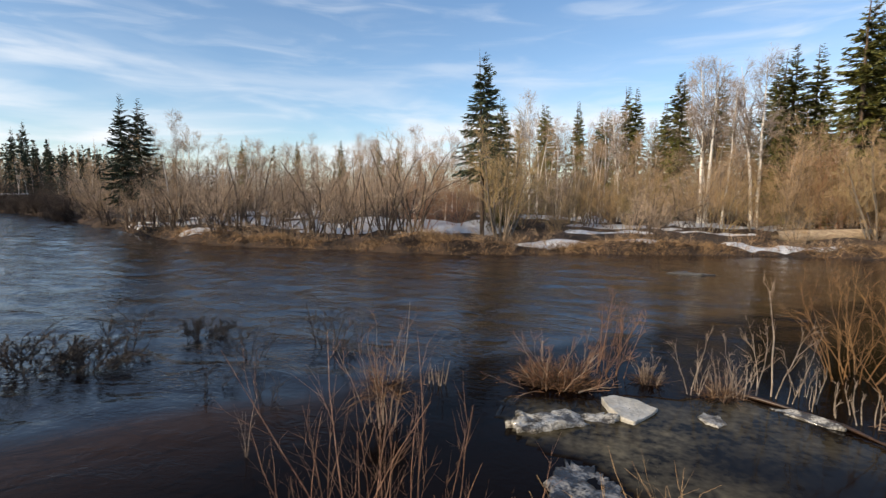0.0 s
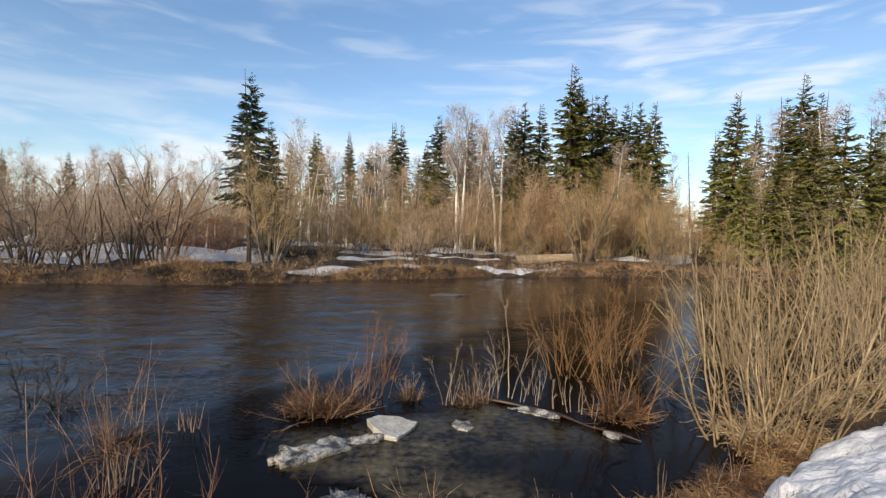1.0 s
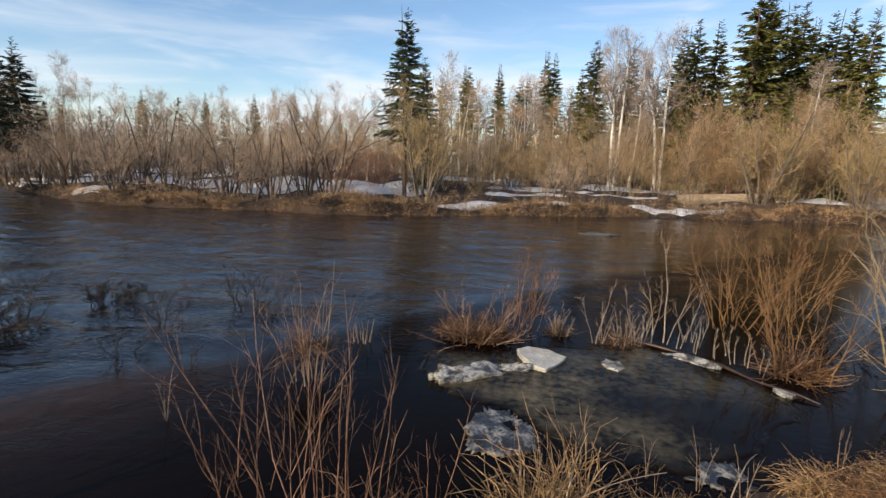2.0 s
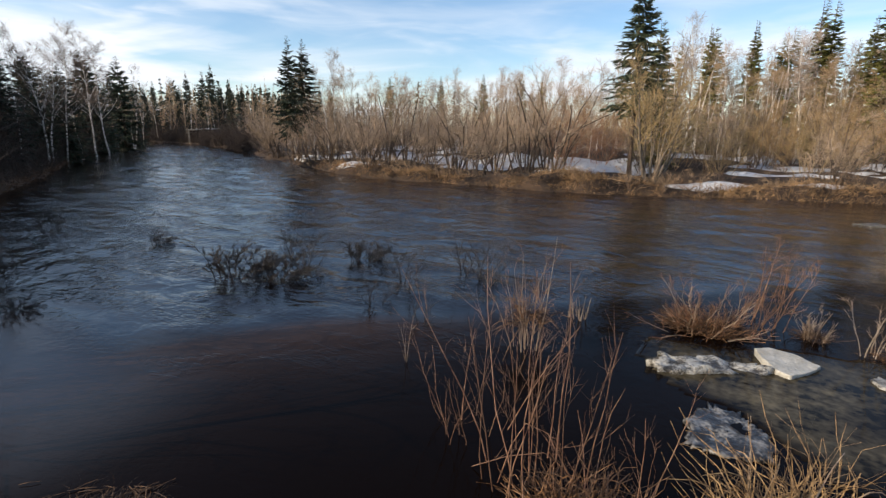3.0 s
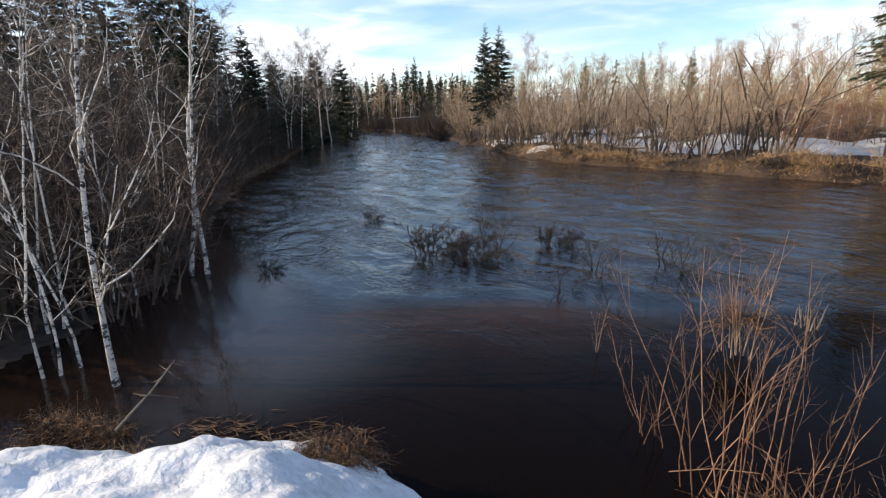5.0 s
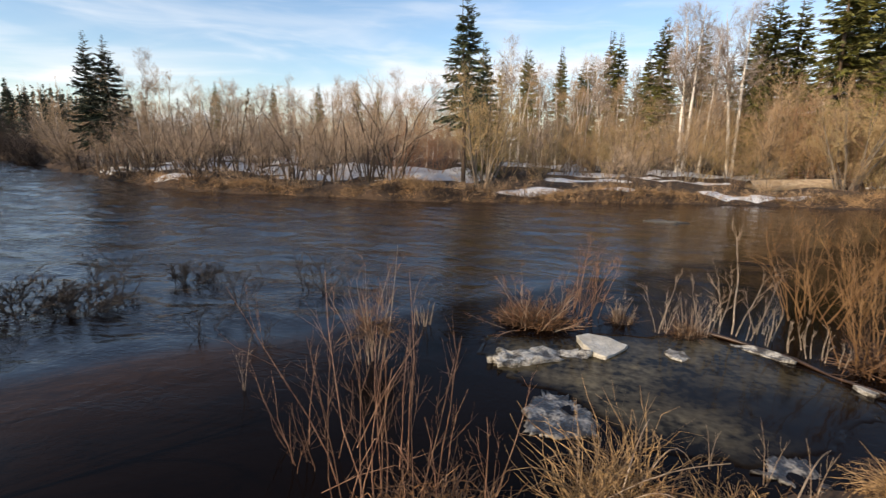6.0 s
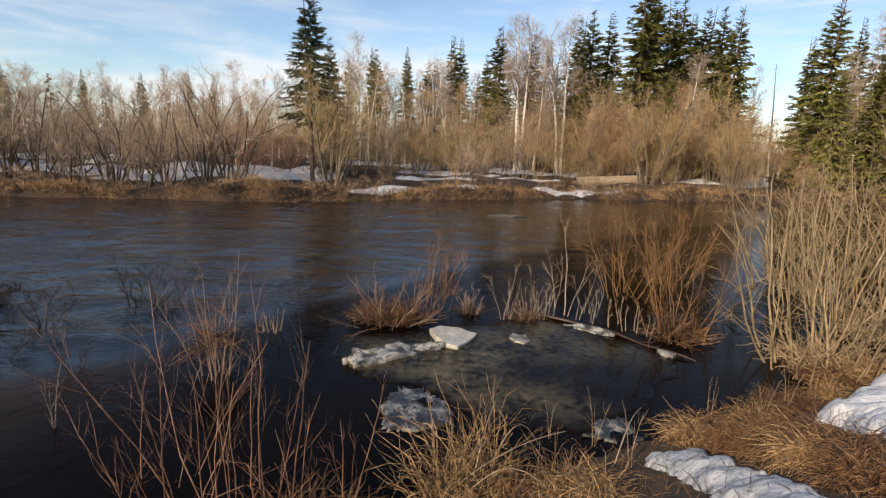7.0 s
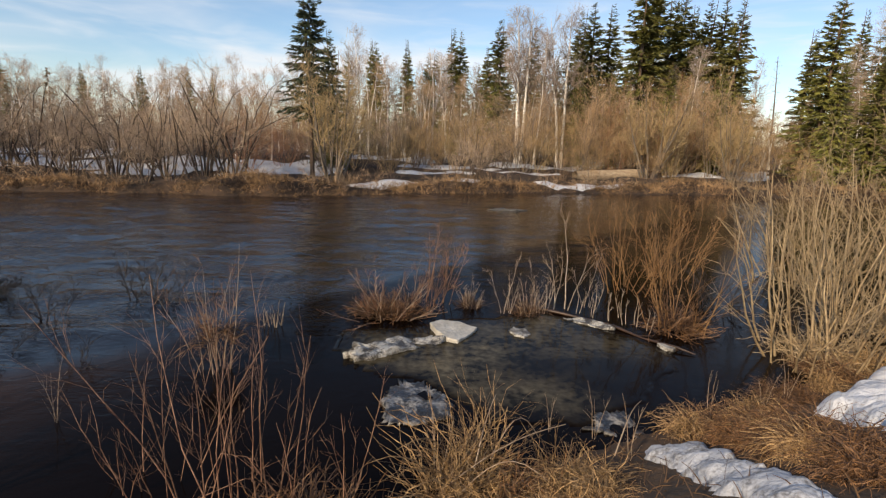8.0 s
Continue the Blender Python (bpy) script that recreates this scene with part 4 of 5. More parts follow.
# ---- dead grass on the banks ----
def bank_grass(name, label, count, spots, height, material, seed, width):
    rng = np.random.default_rng(int(seed))
    x, y = spots(rng, count)
    start = np.stack([x, y, ground_height(x, y) - 0.03], 1)
    way = np.stack([0 * x, 0 * x, 0 * x + 1.0], 1) + rng.normal(0, 0.8, (len(x), 3))
    P = grow(rng, start, way, height * rng.uniform(0.5, 1.5, len(x)), 4, 0.2, -0.22)
    R = np.linspace(1, 0.3, 4)[None] * width * rng.uniform(0.6, 1.4, (len(x), 1))
    return tagged(part(name, mesh_from(name, *ribbons(P, R, rng)), material, None), label, "grass", kind="stuff")


def far_band(rng, count):
    turn = rng.uniform(-52, 52, count * 3)
    table = np.arange(-53, 54, 1.0)
    edges = np.interp(turn, table, [far_edge(float(a)) for a in table])
    far = edges + rng.exponential(2.4, len(turn)) - 0.25
    x, y = far * np.sin(np.radians(turn)), far * np.cos(np.radians(turn))
    keep = waves(x, y, 1.1, 3.0) + rng.normal(0, 0.25, len(x)) > 0.12
    keep |= (far - edges < 0.5) & (rng.uniform(size=len(x)) < 0.5)
    return x[keep][:count], y[keep][:count]


bank_grass("bank_grass", "flattened brown dead grass along the far bank", 22000, far_band, 0.26, bank_straw, 7, 0.0075)


def rim_band(rng, count):
    turn = rng.uniform(-50, 50, count * 3)
    table = np.arange(-53, 54, 1.0)
    edges = np.interp(turn, table, [far_edge(float(a)) for a in table])
    far = edges + rng.uniform(-0.8, 1.2, len(turn))
    x, y = far * np.sin(np.radians(turn)), far * np.cos(np.radians(turn))
    keep = waves(x, y, 2.1, 5.0) + 0.6 * waves(x, y, 0.7, 1.0) + rng.normal(0, 0.12, len(x)) > -0.15
    keep &= ground_height(x, y) > 0.02
    return x[keep][:count], y[keep][:count]


bank_grass("overhanging_grass", "shaggy tan dead grass hanging over the far water's edge", 14000, rim_band, 0.32, bank_straw, 17, 0.008)


def near_band(rng, count):
    x, y = rng.uniform(-6, 9, count * 6), rng.uniform(-2.5, 8, count * 6)
    d = edge_distance(x, y, RIVER)
    keep = (d > -0.05) & (d < 6) & (x > -1.6)
    return x[keep][:count], y[keep][:count]


def left_band(rng, count):
    f = rng.uniform(0, 42, count)
    x, y = np.interp(f, seg, LEFT[:, 0]), np.interp(f, seg, LEFT[:, 1])
    return x + rng.normal(0, 0.25, count), y - 0.55 - rng.exponential(0.7, count)


bank_grass("shaded_grass", "dark dead grass along the shaded water's edge", 9000, left_band, 0.34, straw_dark, 18, 0.006)
bank_grass("litter_grass", "short matted dead grass on the near bank", 8000, near_band, 0.17, litter, 8, 0.004)


# ---- snow ----
def patch(outline, thick, cell, label, name="snow_patch", edge=0.35, seed=0.0, rough=0.2, base=None, material=None, ragged=1.0):
    p = np.array(outline, float)
    lo, hi = p.min(0) - cell * 2, p.max(0) + cell * 2
    xs, ys = np.arange(lo[0], hi[0], cell), np.arange(lo[1], hi[1], cell)
    X, Y = np.meshgrid(xs, ys)
    D = -edge_distance(X, Y, p) + ragged * edge * (0.55 * waves(X, Y, 1.8 / edge, seed) + 0.25 * waves(X, Y, 5.1 / edge, seed + 1))
    lump = 1 + rough * waves(X, Y, 1.1 / edge, seed + 2) + 0.5 * rough * waves(X, Y, 3.7 / edge, seed + 4)
    Z = (ground_height(X, Y) if base is None else base + 0 * X) - 0.05 + (thick + 0.05) * lump * (1 - np.exp(-np.maximum(D, 0) * 2.6 / edge))
    w = len(xs)
    i, j = np.meshgrid(np.arange(len(xs) - 1), np.arange(len(ys) - 1))
    q = (j * w + i).ravel()
    keep = (D.ravel()[np.stack([q, q + 1, q + w + 1, q + w], -1)] > -cell * 0.2).any(1)
    quads = np.stack([q, q + 1, q + w + 1, q + w], -1)[keep]
    live = np.unique(quads)
    remap = np.full(X.size, -1)
    remap[live] = np.arange(len(live))
    V = np.stack([X, Y, Z], -1).reshape(-1, 3)[live]
    ob = part(name, mesh_from(name, V, remap[quads]), material or snow, None)
    return tagged(ob, label, "snow", "snow left on the banks")


def oval(cx, cy, rx, ry, turn=0.0, n=14):
    t = np.linspace(0, 2 * np.pi, n, endpoint=False)
    c, s = math.cos(radians(turn)), math.sin(radians(turn))
    return [(cx + rx * math.cos(a) * c - ry * math.sin(a) * s, cy + rx * math.cos(a) * s + ry * math.sin(a) * c) for a in t]


for k, (cx, cy, rx, ry, turn) in enumerate(((-28.6, 27.4, 2.6, 0.8, 35), (-21.0, 23.0, 1.0, 0.4, 10), (-24.5, 31.5, 4.5, 1.3, 20), (-21, 28.2, 3.5, 0.8, 0), (-17, 28.6, 2.2, 1.2, 0), (-13.2, 30.0, 3.2, 3.2, 10),
                                            (-9.9, 26.0, 1.2, 0.8, 30), (-9.4, 30.2, 3.0, 1.8, 0), (-3.2, 25.6, 1.6, 0.9, 35), (-5.5, 39, 4.0, 1.5, 10), (0.2, 34.2, 2.8, 1.1, 5)) + ((1.0, 26.7, 0.8, 0.5, 20),
                                            (7.6, 28.4, 2.3, 0.5, 17), (19.0, 36.0, 4.0, 1.4, 25), (-27.5, 37, 4.5, 1.5, 15), (6.5, 37.5, 3.0, 0.9, 0), (14.0, 40.0, 3.5, 0.9, 5), (-27.0, 25.6, 2.0, 0.7, 25), (-21.2, 22.3, 1.2, 0.45, 10), (-14.8, 26.4, 2.6, 0.9, 5), (-10.6, 27.2, 2.0, 0.7, 15), (-0.5, 30.6, 2.0, 0.4, 5), (5.1, 33.2, 2.2, 0.4, 10))):
    patch(oval(cx, cy, rx * 1.25, ry * 1.35, turn), 0.10, 0.2, "thin melting snow patch between the far bank's shrubs", edge=0.42, seed=k * 1.7)

patch([(-7.0, -3.5), (-5.6, -1.6), (-4.9, -0.95), (-4.55, -0.4), (-4.1, 0.0), (-4.0, 0.3), (-3.9, 0.7), (-3.8, 1.0), (-3.45, 1.2), (-3.05, 1.3), (-2.65, 1.45), (-2.1, 1.65), (-1.7, 1.5), (-1.3, 0.4), (-1.8, -1.2), (-2.6, -3.5)], 0.27, 0.05, "lumpy white snow bank at the edge of the near bank", edge=0.16, seed=3.0, rough=0.2)
patch([(1.92, 4.2), (2.2, 4.3), (2.4, 4.05), (2.4, 3.6), (2.3, 3.2), (2.2, 2.8), (2.16, 2.4), (2.1, 2.1), (1.8, 2.2), (1.78, 2.75), (1.95, 3.3), (1.93, 3.75)], 0.11, 0.03, "strip of old snow on the grassy near bank", edge=0.13, seed=6.0, rough=0.30, material=dirty_snow, ragged=0.8)
patch([(3.8, 4.6), (4.1, 4.9), (4.5, 5.15), (5.2, 5.6), (6.1, 5.75), (7.4, 6.3), (8.2, 5.6), (6.4, 3.0), (4.6, 2.0), (3.7, 2.2), (3.4, 2.8), (3.45, 3.4), (3.6, 4.0)], 0.21, 0.045, "bright white snow field beside the willow bush", edge=0.18, seed=9.0, rough=0.3)
patch([(0.55, 3.66), (0.8, 3.72), (0.88, 3.5), (0.62, 3.42)], 0.12, 0.04, "small remnant of snow among dead grass", edge=0.15, seed=12.0, material=dirty_snow)


# ---- ice ----
def floe(name, label, outline, z_top, depth, material, seed, tilt=(0.0, 0.0), rough=0.03, round_off=0.12, rings=9, fine=56, ragged=0.035):
    """A lump of ice: an outline drawn in to a middle, with an uneven top and rounded rim."""
    p = np.array(outline, float)
    c = p.mean(0)
    nxt = np.roll(p, -1, 0)
    per = fine // len(p) + 1
    rim = np.concatenate([a + (b - a) * np.linspace(0, 1, per, endpoint=False)[:, None] for a, b in zip(p, nxt)])
    rng = np.random.default_rng(int(seed))
    rim = c + (rim - c) * (1 + rng.normal(0, ragged, (len(rim), 1)))
    m = len(rim)
    fs = np.r_[np.linspace(0.02, 1 - round_off, rings - 3), 1 - round_off * 0.4, 1.0, 0.97]
    V = []
    for k, f in enumerate(fs):
        xy = c + (rim - c) * f
        z = z_top + tilt[0] * (xy[:, 0] - c[0]) + tilt[1] * (xy[:, 1] - c[1]) + rough * waves(xy[:, 0], xy[:, 1], 9.0, seed) + 0.5 * rough * waves(xy[:, 0], xy[:, 1], 23.0, seed + 1)
        if k == len(fs) - 2:
            z = z - 0.35 * depth
        if k == len(fs) - 1:
            z = np.full(m, -depth)
        V.append(np.stack([xy[:, 0], xy[:, 1], z], 1))
    i = np.arange(m)
    quads = np.concatenate([np.stack([r * m + i, r * m + (i + 1) % m, (r + 1) * m + (i + 1) % m, (r + 1) * m + i], 1) for r in range(len(fs) - 1)])
    return tagged(part(name, mesh_from(name, np.concatenate(V), quads), material, None), label, "ice", "ice floes stranded near the bank")


SHEET = [(-1.5, 6.2), (-1.35, 6.9), (-0.6, 7.25), (0.8, 7.75), (1.7, 8.0), (2.5, 7.6), (3.1, 6.9), (3.3, 6.2), (2.7, 5.6), (2.2, 4.9), (1.4, 4.6), (0.5, 4.6), (0.0, 5.2), (-0.7, 5.5)]
px, py = np.arange(-1.7, 3.5, 0.07), np.arange(4.4, 8.2, 0.07)
pv, pq = sheet(px, py, lambda X, Y: 0.006 + 0.0015 * waves(X, Y, 3.0))
rim = -edge_distance(pv[:, 0], pv[:, 1], SHEET) + 0.10 * waves(pv[:, 0], pv[:, 1], 5.0) + 0.05 * waves(pv[:, 0], pv[:, 1], 13.0, 1.0)
pv[:, 2] -= np.where(rim < 0.04, 0.05, 0.0)
pq = pq[(rim[pq] > -0.05).any(1)]
live = np.unique(pq)
remap = np.full(len(pv), -1)
remap[live] = np.arange(len(live))
plate = tagged(part("ice_sheet", mesh_from("ice_sheet", pv[live], remap[pq]), ice_wet, None), "large flat wet ice sheet just awash in brown water", "ice", "ice floes stranded near the bank")
melt = smooth(rim / 0.5) * np.clip(0.58 + 0.7 * waves(pv[:, 0], pv[:, 1], 1.7, 0.7) + 0.25 * waves(pv[:, 0], pv[:, 1], 4.3, 2.0), 0.05, 1)
near_ridge = edge_distance(pv[:, 0], pv[:, 1], np.array([(-1.1, 6.0), (-0.8, 6.4), (0.1, 6.7), (0.1, 6.6), (-0.5, 6.2), (-0.95, 5.92)]))
melt = np.maximum(melt, 0.95 * smooth(1 - near_ridge / 0.42) * smooth((rim + 0.05) / 0.15))
plate.data.attributes.new("thickness", "FLOAT", "POINT").data.foreach_set("value", melt[live].astype(np.float32))
floe("ice_block", "tilted cream-white wedge of ice on the sheet", [(-0.11, 7.12), (0.04, 7.26), (0.32, 7.24), (0.59, 7.10), (0.53, 6.95), (0.40, 6.74), (0.29, 6.57), (0.15, 6.63), (-0.01, 6.85)], 0.070, 0.02, ice_clean, 2.0, tilt=(-0.07, 0.05), rough=0.010, round_off=0.05, ragged=0.010)
floe("ice_ridge", "long weathered white ridge of ice", [(-1.10, 6.02), (-1.04, 6.28), (-0.8, 6.42), (-0.6, 6.6), (-0.3, 6.62), (-0.1, 6.74), (0.12, 6.66), (0.0, 6.48), (-0.2, 6.4), (-0.5, 6.2), (-0.78, 5.97), (-0.98, 5.92)], 0.06, 0.05, ice_white, 3.0, tilt=(-0.06, 0.0), rough=0.055, rings=18, fine=90, ragged=0.06)
floe("ice_chunk", "grey half-melted ragged ice chunk in dark water", [(-0.54, 4.85), (-0.52, 5.11), (-0.38, 5.43), (-0.12, 5.40), (0.05, 5.22), (0.21, 4.92), (0.2, 4.68), (-0.03, 4.58), (-0.25, 4.53), (-0.46, 4.55)], 0.03, 0.05, ice_grey, 4.0, rough=0.034, rings=18, fine=70, ragged=0.06)
floe("ice_chunk", "small white lump of ice frozen into the sheet", [(1.05, 7.1), (1.15, 7.25), (1.32, 7.2), (1.38, 7.0), (1.25, 6.85), (1.12, 6.92)], 0.03, 0.05, ice_white, 5.0, rough=0.035)
floe("ice_chunk", "slab of ice along a floating branch", [(2.0, 7.75), (2.2, 7.74), (2.45, 7.58), (2.62, 7.42), (2.68, 7.3), (2.5, 7.32), (2.3, 7.45), (2.1, 7.6)], 0.035, 0.05, ice_white, 6.0, rough=0.035)
floe("ice_chunk", "small slab of ice at a shrub's foot", [(3.1, 6.75), (3.2, 6.76), (3.32, 6.62), (3.25, 6.54), (3.14, 6.6)], 0.035, 0.05, ice_white, 7.0, rough=0.02)
floe("ice_chunk", "melting grey ice plate beside the snow strip", [(1.5, 4.62), (1.75, 4.85), (2.0, 4.88), (2.1, 4.62), (2.0, 4.45), (1.7, 4.46)], 0.02, 0.05, ice_grey, 8.0, rough=0.04, ragged=0.12)


floe("ice_chunk", "pale ice plate adrift under the far bank", [(1.7, 19.8), (2.1, 20.15), (2.7, 20.25), (3.3, 20.0), (2.9, 19.7), (2.2, 19.6)], 0.03, 0.05, sunk_ice, 9.0, rough=0.03)


# ---- floating branch, fallen log, footbridge ----
drift = thing("floating_branch", "thin dark wet branch floating past the ice sheet", "branch")
DP = np.array([[(1.62, 8.15, 0.02), (1.95, 7.95, 0.03), (2.3, 7.80, 0.0), (2.7, 7.40, 0.03), (3.0, 7.02, 0.0), (3.3, 6.62, 0.05), (3.5, 6.45, 0.02)]])
part("stem", mesh_from("stem", *tubes(DP, np.array([[0.030, 0.028, 0.020, 0.024, 0.016, 0.018, 0.008]]), 7)), wet_wood, drift)
drng = np.random.default_rng(9)
DB, DR = branch(drng, DP, np.full((1, 7), 0.04), 7, 0.15, 0.95, 60, 0.28, 3, 0.3)
part("side_twigs", mesh_from("side_twigs", *tubes(DB, DR, 4)), wet_wood, drift)

log = thing("fallen_log", "bleached barkless log lying on the far bank", "log")
LP = np.linspace((7.9, 31.4, 0.62), (12.9, 33.4, 0.72), 7)[None]
part("log_body", mesh_from("log_body", *tubes(LP, np.array([[0.30, 0.33, 0.34, 0.34, 0.35, 0.36, 0.35]]), 12)), log_wood, log)
end_v = np.concatenate([LP[0, -1:], tubes(LP, np.array([[0.30, 0.33, 0.34, 0.34, 0.35, 0.36, 0.35]]), 12)[0][-12:]])
part("cut_end", mesh_from("cut_end", end_v + np.array([0.01, 0.004, 0]), [], [(0, 1 + k, 1 + (k + 1) % 12) for k in range(12)]), log_wood, log, "pale sawn end")


def box(x0, x1, y0, y1, z0, z1, bevel=0.01):
    bm = bmesh.new()
    bmesh.ops.create_cube(bm, size=1.0, matrix=Matrix.LocRotScale(((x0 + x1) / 2, (y0 + y1) / 2, (z0 + z1) / 2), None, (x1 - x0, y1 - y0, z1 - z0)))
    bmesh.ops.bevel(bm, geom=bm.edges[:], offset=bevel, segments=1, affect="EDGES")
    me = bpy.data.meshes.new("box")
    bm.to_mesh(me)
    bm.free()
    return me


bridge = thing("footbridge", "low grey plank footbridge with snow on its deck", "bridge")
for k in range(8):
    part("plank", box(-3.6 + k * 0.9, -2.72 + k * 0.9, -0.6, 0.6, 0.0, 0.10), board_wood, bridge)
for k in range(4):
    part("post", box(-3.3 + k * 2.1, -3.12 + k * 2.1, -0.5, -0.32, -1.9, -0.004), board_wood, bridge)
part("rail", box(-3.6, 3.6, -0.56, -0.46, -0.42, -0.30), board_wood, bridge)
part("snow_cover", box(-3.4, 1.0, -0.52, 0.5, 0.104, 0.2, 0.04), snow, bridge)
bridge.matrix_basis = pose(*polar(-58.8, 80), 1.75, 0, 0, -58 + 0)

# ---- shrubs standing in the river ----
drowned = shrub(120, 1.3, 24, 1.0, 8, 6, black_twig, black_twig, 0.016, lean=(0.6, 0.1), foot=0.6, name="drowned_shrub", label="dark drowned shrub combed over by the current", group="shrubs drowned in the river", least=0.011, lift=0.0, wander=0.2)
thin_drowned = shrub(121, 1.1, 7, 0.85, 7, 4, black_twig, black_twig, 0.010, lean=(0.5, 0.0), foot=0.3, name="drowned_shrub", label="sparse dark shrub drowned in the river", group="shrubs drowned in the river", least=0.005, lift=0.02, wander=0.2)
for x, y, h, which in ((-8.4, 5.3, 0.85, 0), (-7.7, 5.7, 0.7, 0), (-7.9, 6.6, 1.1, 1), (-12.2, 5.9, 0.36, 0), (-12.9, 6.3, 0.3, 1), (-9.4, 2.3, 0.30, 0), (-8.9, 2.2, 0.28, 1), (-4.9, 8.2, 1.1, 1), (-4.4, 8.0, 0.9, 1), (-5.6, 7.1, 0.9, 1),
                       (-5.2, 5.7, 0.6, 1), (-4.2, 5.6, 0.5, 1), (-7.3, 7.6, 0.6, 0), (-6.6, 7.6, 0.5, 1), (-15.4, 4.9, 0.9, 1), (-11.0, 2.6, 0.34, 1), (-12.4, 3.2, 0.5, 1), (4.7, 8.4, 0.9, 1), (5.0, 9.0, 1.0, 1)):
    ob, tall = ((drowned, 1.3), (thin_drowned, 1.1))[which]
    plant(ob, x, y, 0.0, pick.uniform(-40, 40), h / tall * 1.1, h / tall)

# dead reeds and grass clumps in the shallows
reeds = shrub(130, 0.55, 9, 0.22, 2, 0, pale_twig, pale_twig, 0.010, foot=0.14, name="reed_clump", label="short pale broken stalks standing in the water", group="stalks in the shallows", least=0.003)
plant(reeds, -2.35, 7.0, 0.0, 20)
plant(reeds, 0.52, 8.25, 0.0, 90, 0.9)
red_bush = shrub(131, 1.05, 34, 0.95, 5, 4, red_twig, pale_twig, 0.009, wander=0.17, lift=0.0, lean=(0.2, 0.0), foot=0.40, name="willow_bush", label="orange-red willow bush leaning downstream in the water", group="bushes in the shallows", least=0.0032)
plant(red_bush, -0.75, 7.7, 0.0, 0, 0.95)
clump_grass = tuft(139, 200, 0.42, 0.28, -0.15, straw_dark, 0.0055, label="rusty dead grass caught in a flooded bush")
for x, y, k in ((-0.95, 7.6, 0.7), (-0.6, 7.62, 0.8), (-0.4, 7.75, 0.7), (-0.8, 7.75, 0.7), (-1.1, 7.72, 0.55), (1.45, 7.9, 0.6), (0.55, 8.2, 0.5), (3.55, 7.3, 0.9), (3.8, 7.5, 0.8)):
    plant(clump_grass, x, y, 0.0, 40 * k * x, k)
red_tall = shrub(132, 1.45, 11, 0.30, 5, 4, red_twig, red_twig, 0.010, lean=(0.15, 0.05), foot=0.35, name="willow_bush", label="slender red-twigged willow bush in the water", group="bushes in the shallows", least=0.003)
plant(red_tall, -0.15, 8.35, 0.0, 0)
small_bush = shrub(133, 0.62, 14, 0.6, 4, 2, pale_twig, pale_twig, 0.006, foot=0.16, name="willow_bush", label="small dry bush in the shallow water", group="bushes in the shallows", least=0.0028)
plant(small_bush, 0.55, 8.2, 0.0, 0, 0.9)
plant(small_bush, 1.45, 7.95, 0.0, 140, 1.15)
sprout = shrub(134, 1.25, 4, 0.30, 5, 3, pale_twig, silver_stem, 0.011, wander=0.12, low=0.4, foot=0.12, name="willow_sprout", label="pale upright willow shoots with short side twigs", group="shoots in the shallows", least=0.003)
for x, y, h in ((1.12, 7.95, 1.1), (1.68, 7.9, 0.95), (2.0, 8.15, 1.75), (2.55, 8.4, 1.0)):
    plant(sprout, x, y, 0.0, pick.uniform(0, 360), h / 1.25)
stub = shrub(137, 0.62, 2, 0.28, 2, 1, silver_stem, silver_stem, 0.0115, foot=0.06, low=0.35, twist=34, wander=0.11, name="willow_sprout", label="short weathered forked stick standing in the water", group="shoots in the shallows", least=0.005)
for x, y, h in ((2.32, 8.02, 0.6), (2.5, 7.85, 0.5), (2.72, 7.72, 0.7), (2.9, 7.56, 0.62), (3.08, 7.5, 0.75), (3.2, 7.28, 0.55), (2.62, 8.1, 0.8), (2.95, 7.9, 0.7), (1.78, 8.0, 0.8), (1.2, 8.05, 0.7)):
    plant(stub, x, y, 0.0, pick.uniform(0, 360), h / 0.62)
orange_bush = shrub(135, 2.0, 18, 0.5, 5, 4, orange_twig, orange_twig, 0.009, wander=0.13, foot=0.5, name="willow_bush", label="dense orange-brown willow bush rising from the water", group="bushes in the shallows", least=0.0035)
plant(orange_bush, 3.6, 7.4, 0.0, 0, 0.9)
plant(orange_bush, 3.6, 9.4, 0.0, 120, 1.0)
plant(orange_bush, 4.7, 10.3, 0.0, 280, 1.0)
tan_bush = shrub(136, 3.0, 34, 0.48, 5, 4, tan_stem, tan_stem, 0.020, twist=38, lift=0.05, wander=0.15, foot=0.95, name="willow_bush", label="big bushy tan willow at the edge of the snow", group="bushes in the shallows", least=0.004)
plant(tan_bush, 5.3, 6.55, 0.0, 0, 0.95)
plant(tan_bush, 7.0, 7.9, 0.0, 100, 1.0)
plant(tan_bush, 8.9, 8.3, 0.1, 220, 1.1)
plant(tan_bush, 7.6, 10.2, 0.0, 300, 1.05)
plant(tan_bush, 10.8, 10.2, 0.2, 30, 1.2)
plant(tan_bush, 12.8, 12.5, 0.2, 150, 1.3)
plant(tan_bush, 9.2, 5.9, None, 250, 0.9)

# tall dry clump and the red-stemmed shrub at the near edge
plant(tuft(140, 150, 0.35, 0.16, -0.25, straw_dark, 0.004, label="drooping clump of orange dead grass on stems"), -2.55, 5.6, 0.38, 0)
clump = shrub(141, 1.55, 13, 0.09, 4, 2, red_twig, pale_twig, 0.0075, foot=0.18, name="dry_stalks", label="tall dry stalks carrying dead grass", group="stalks in the shallows", least=0.0025)
plant(clump, -2.55, 5.6, 0.0, 0)
front = shrub(142, 2.0, 16, 0.15, 4, 3, rosy_twig, rosy_twig, 0.0066, twist=27, low=0.35, foot=0.5, name="willow_bush", label="bare reddish willow shoots at the near water's edge", group="bushes at the near edge", least=0.0016, wander=0.07)
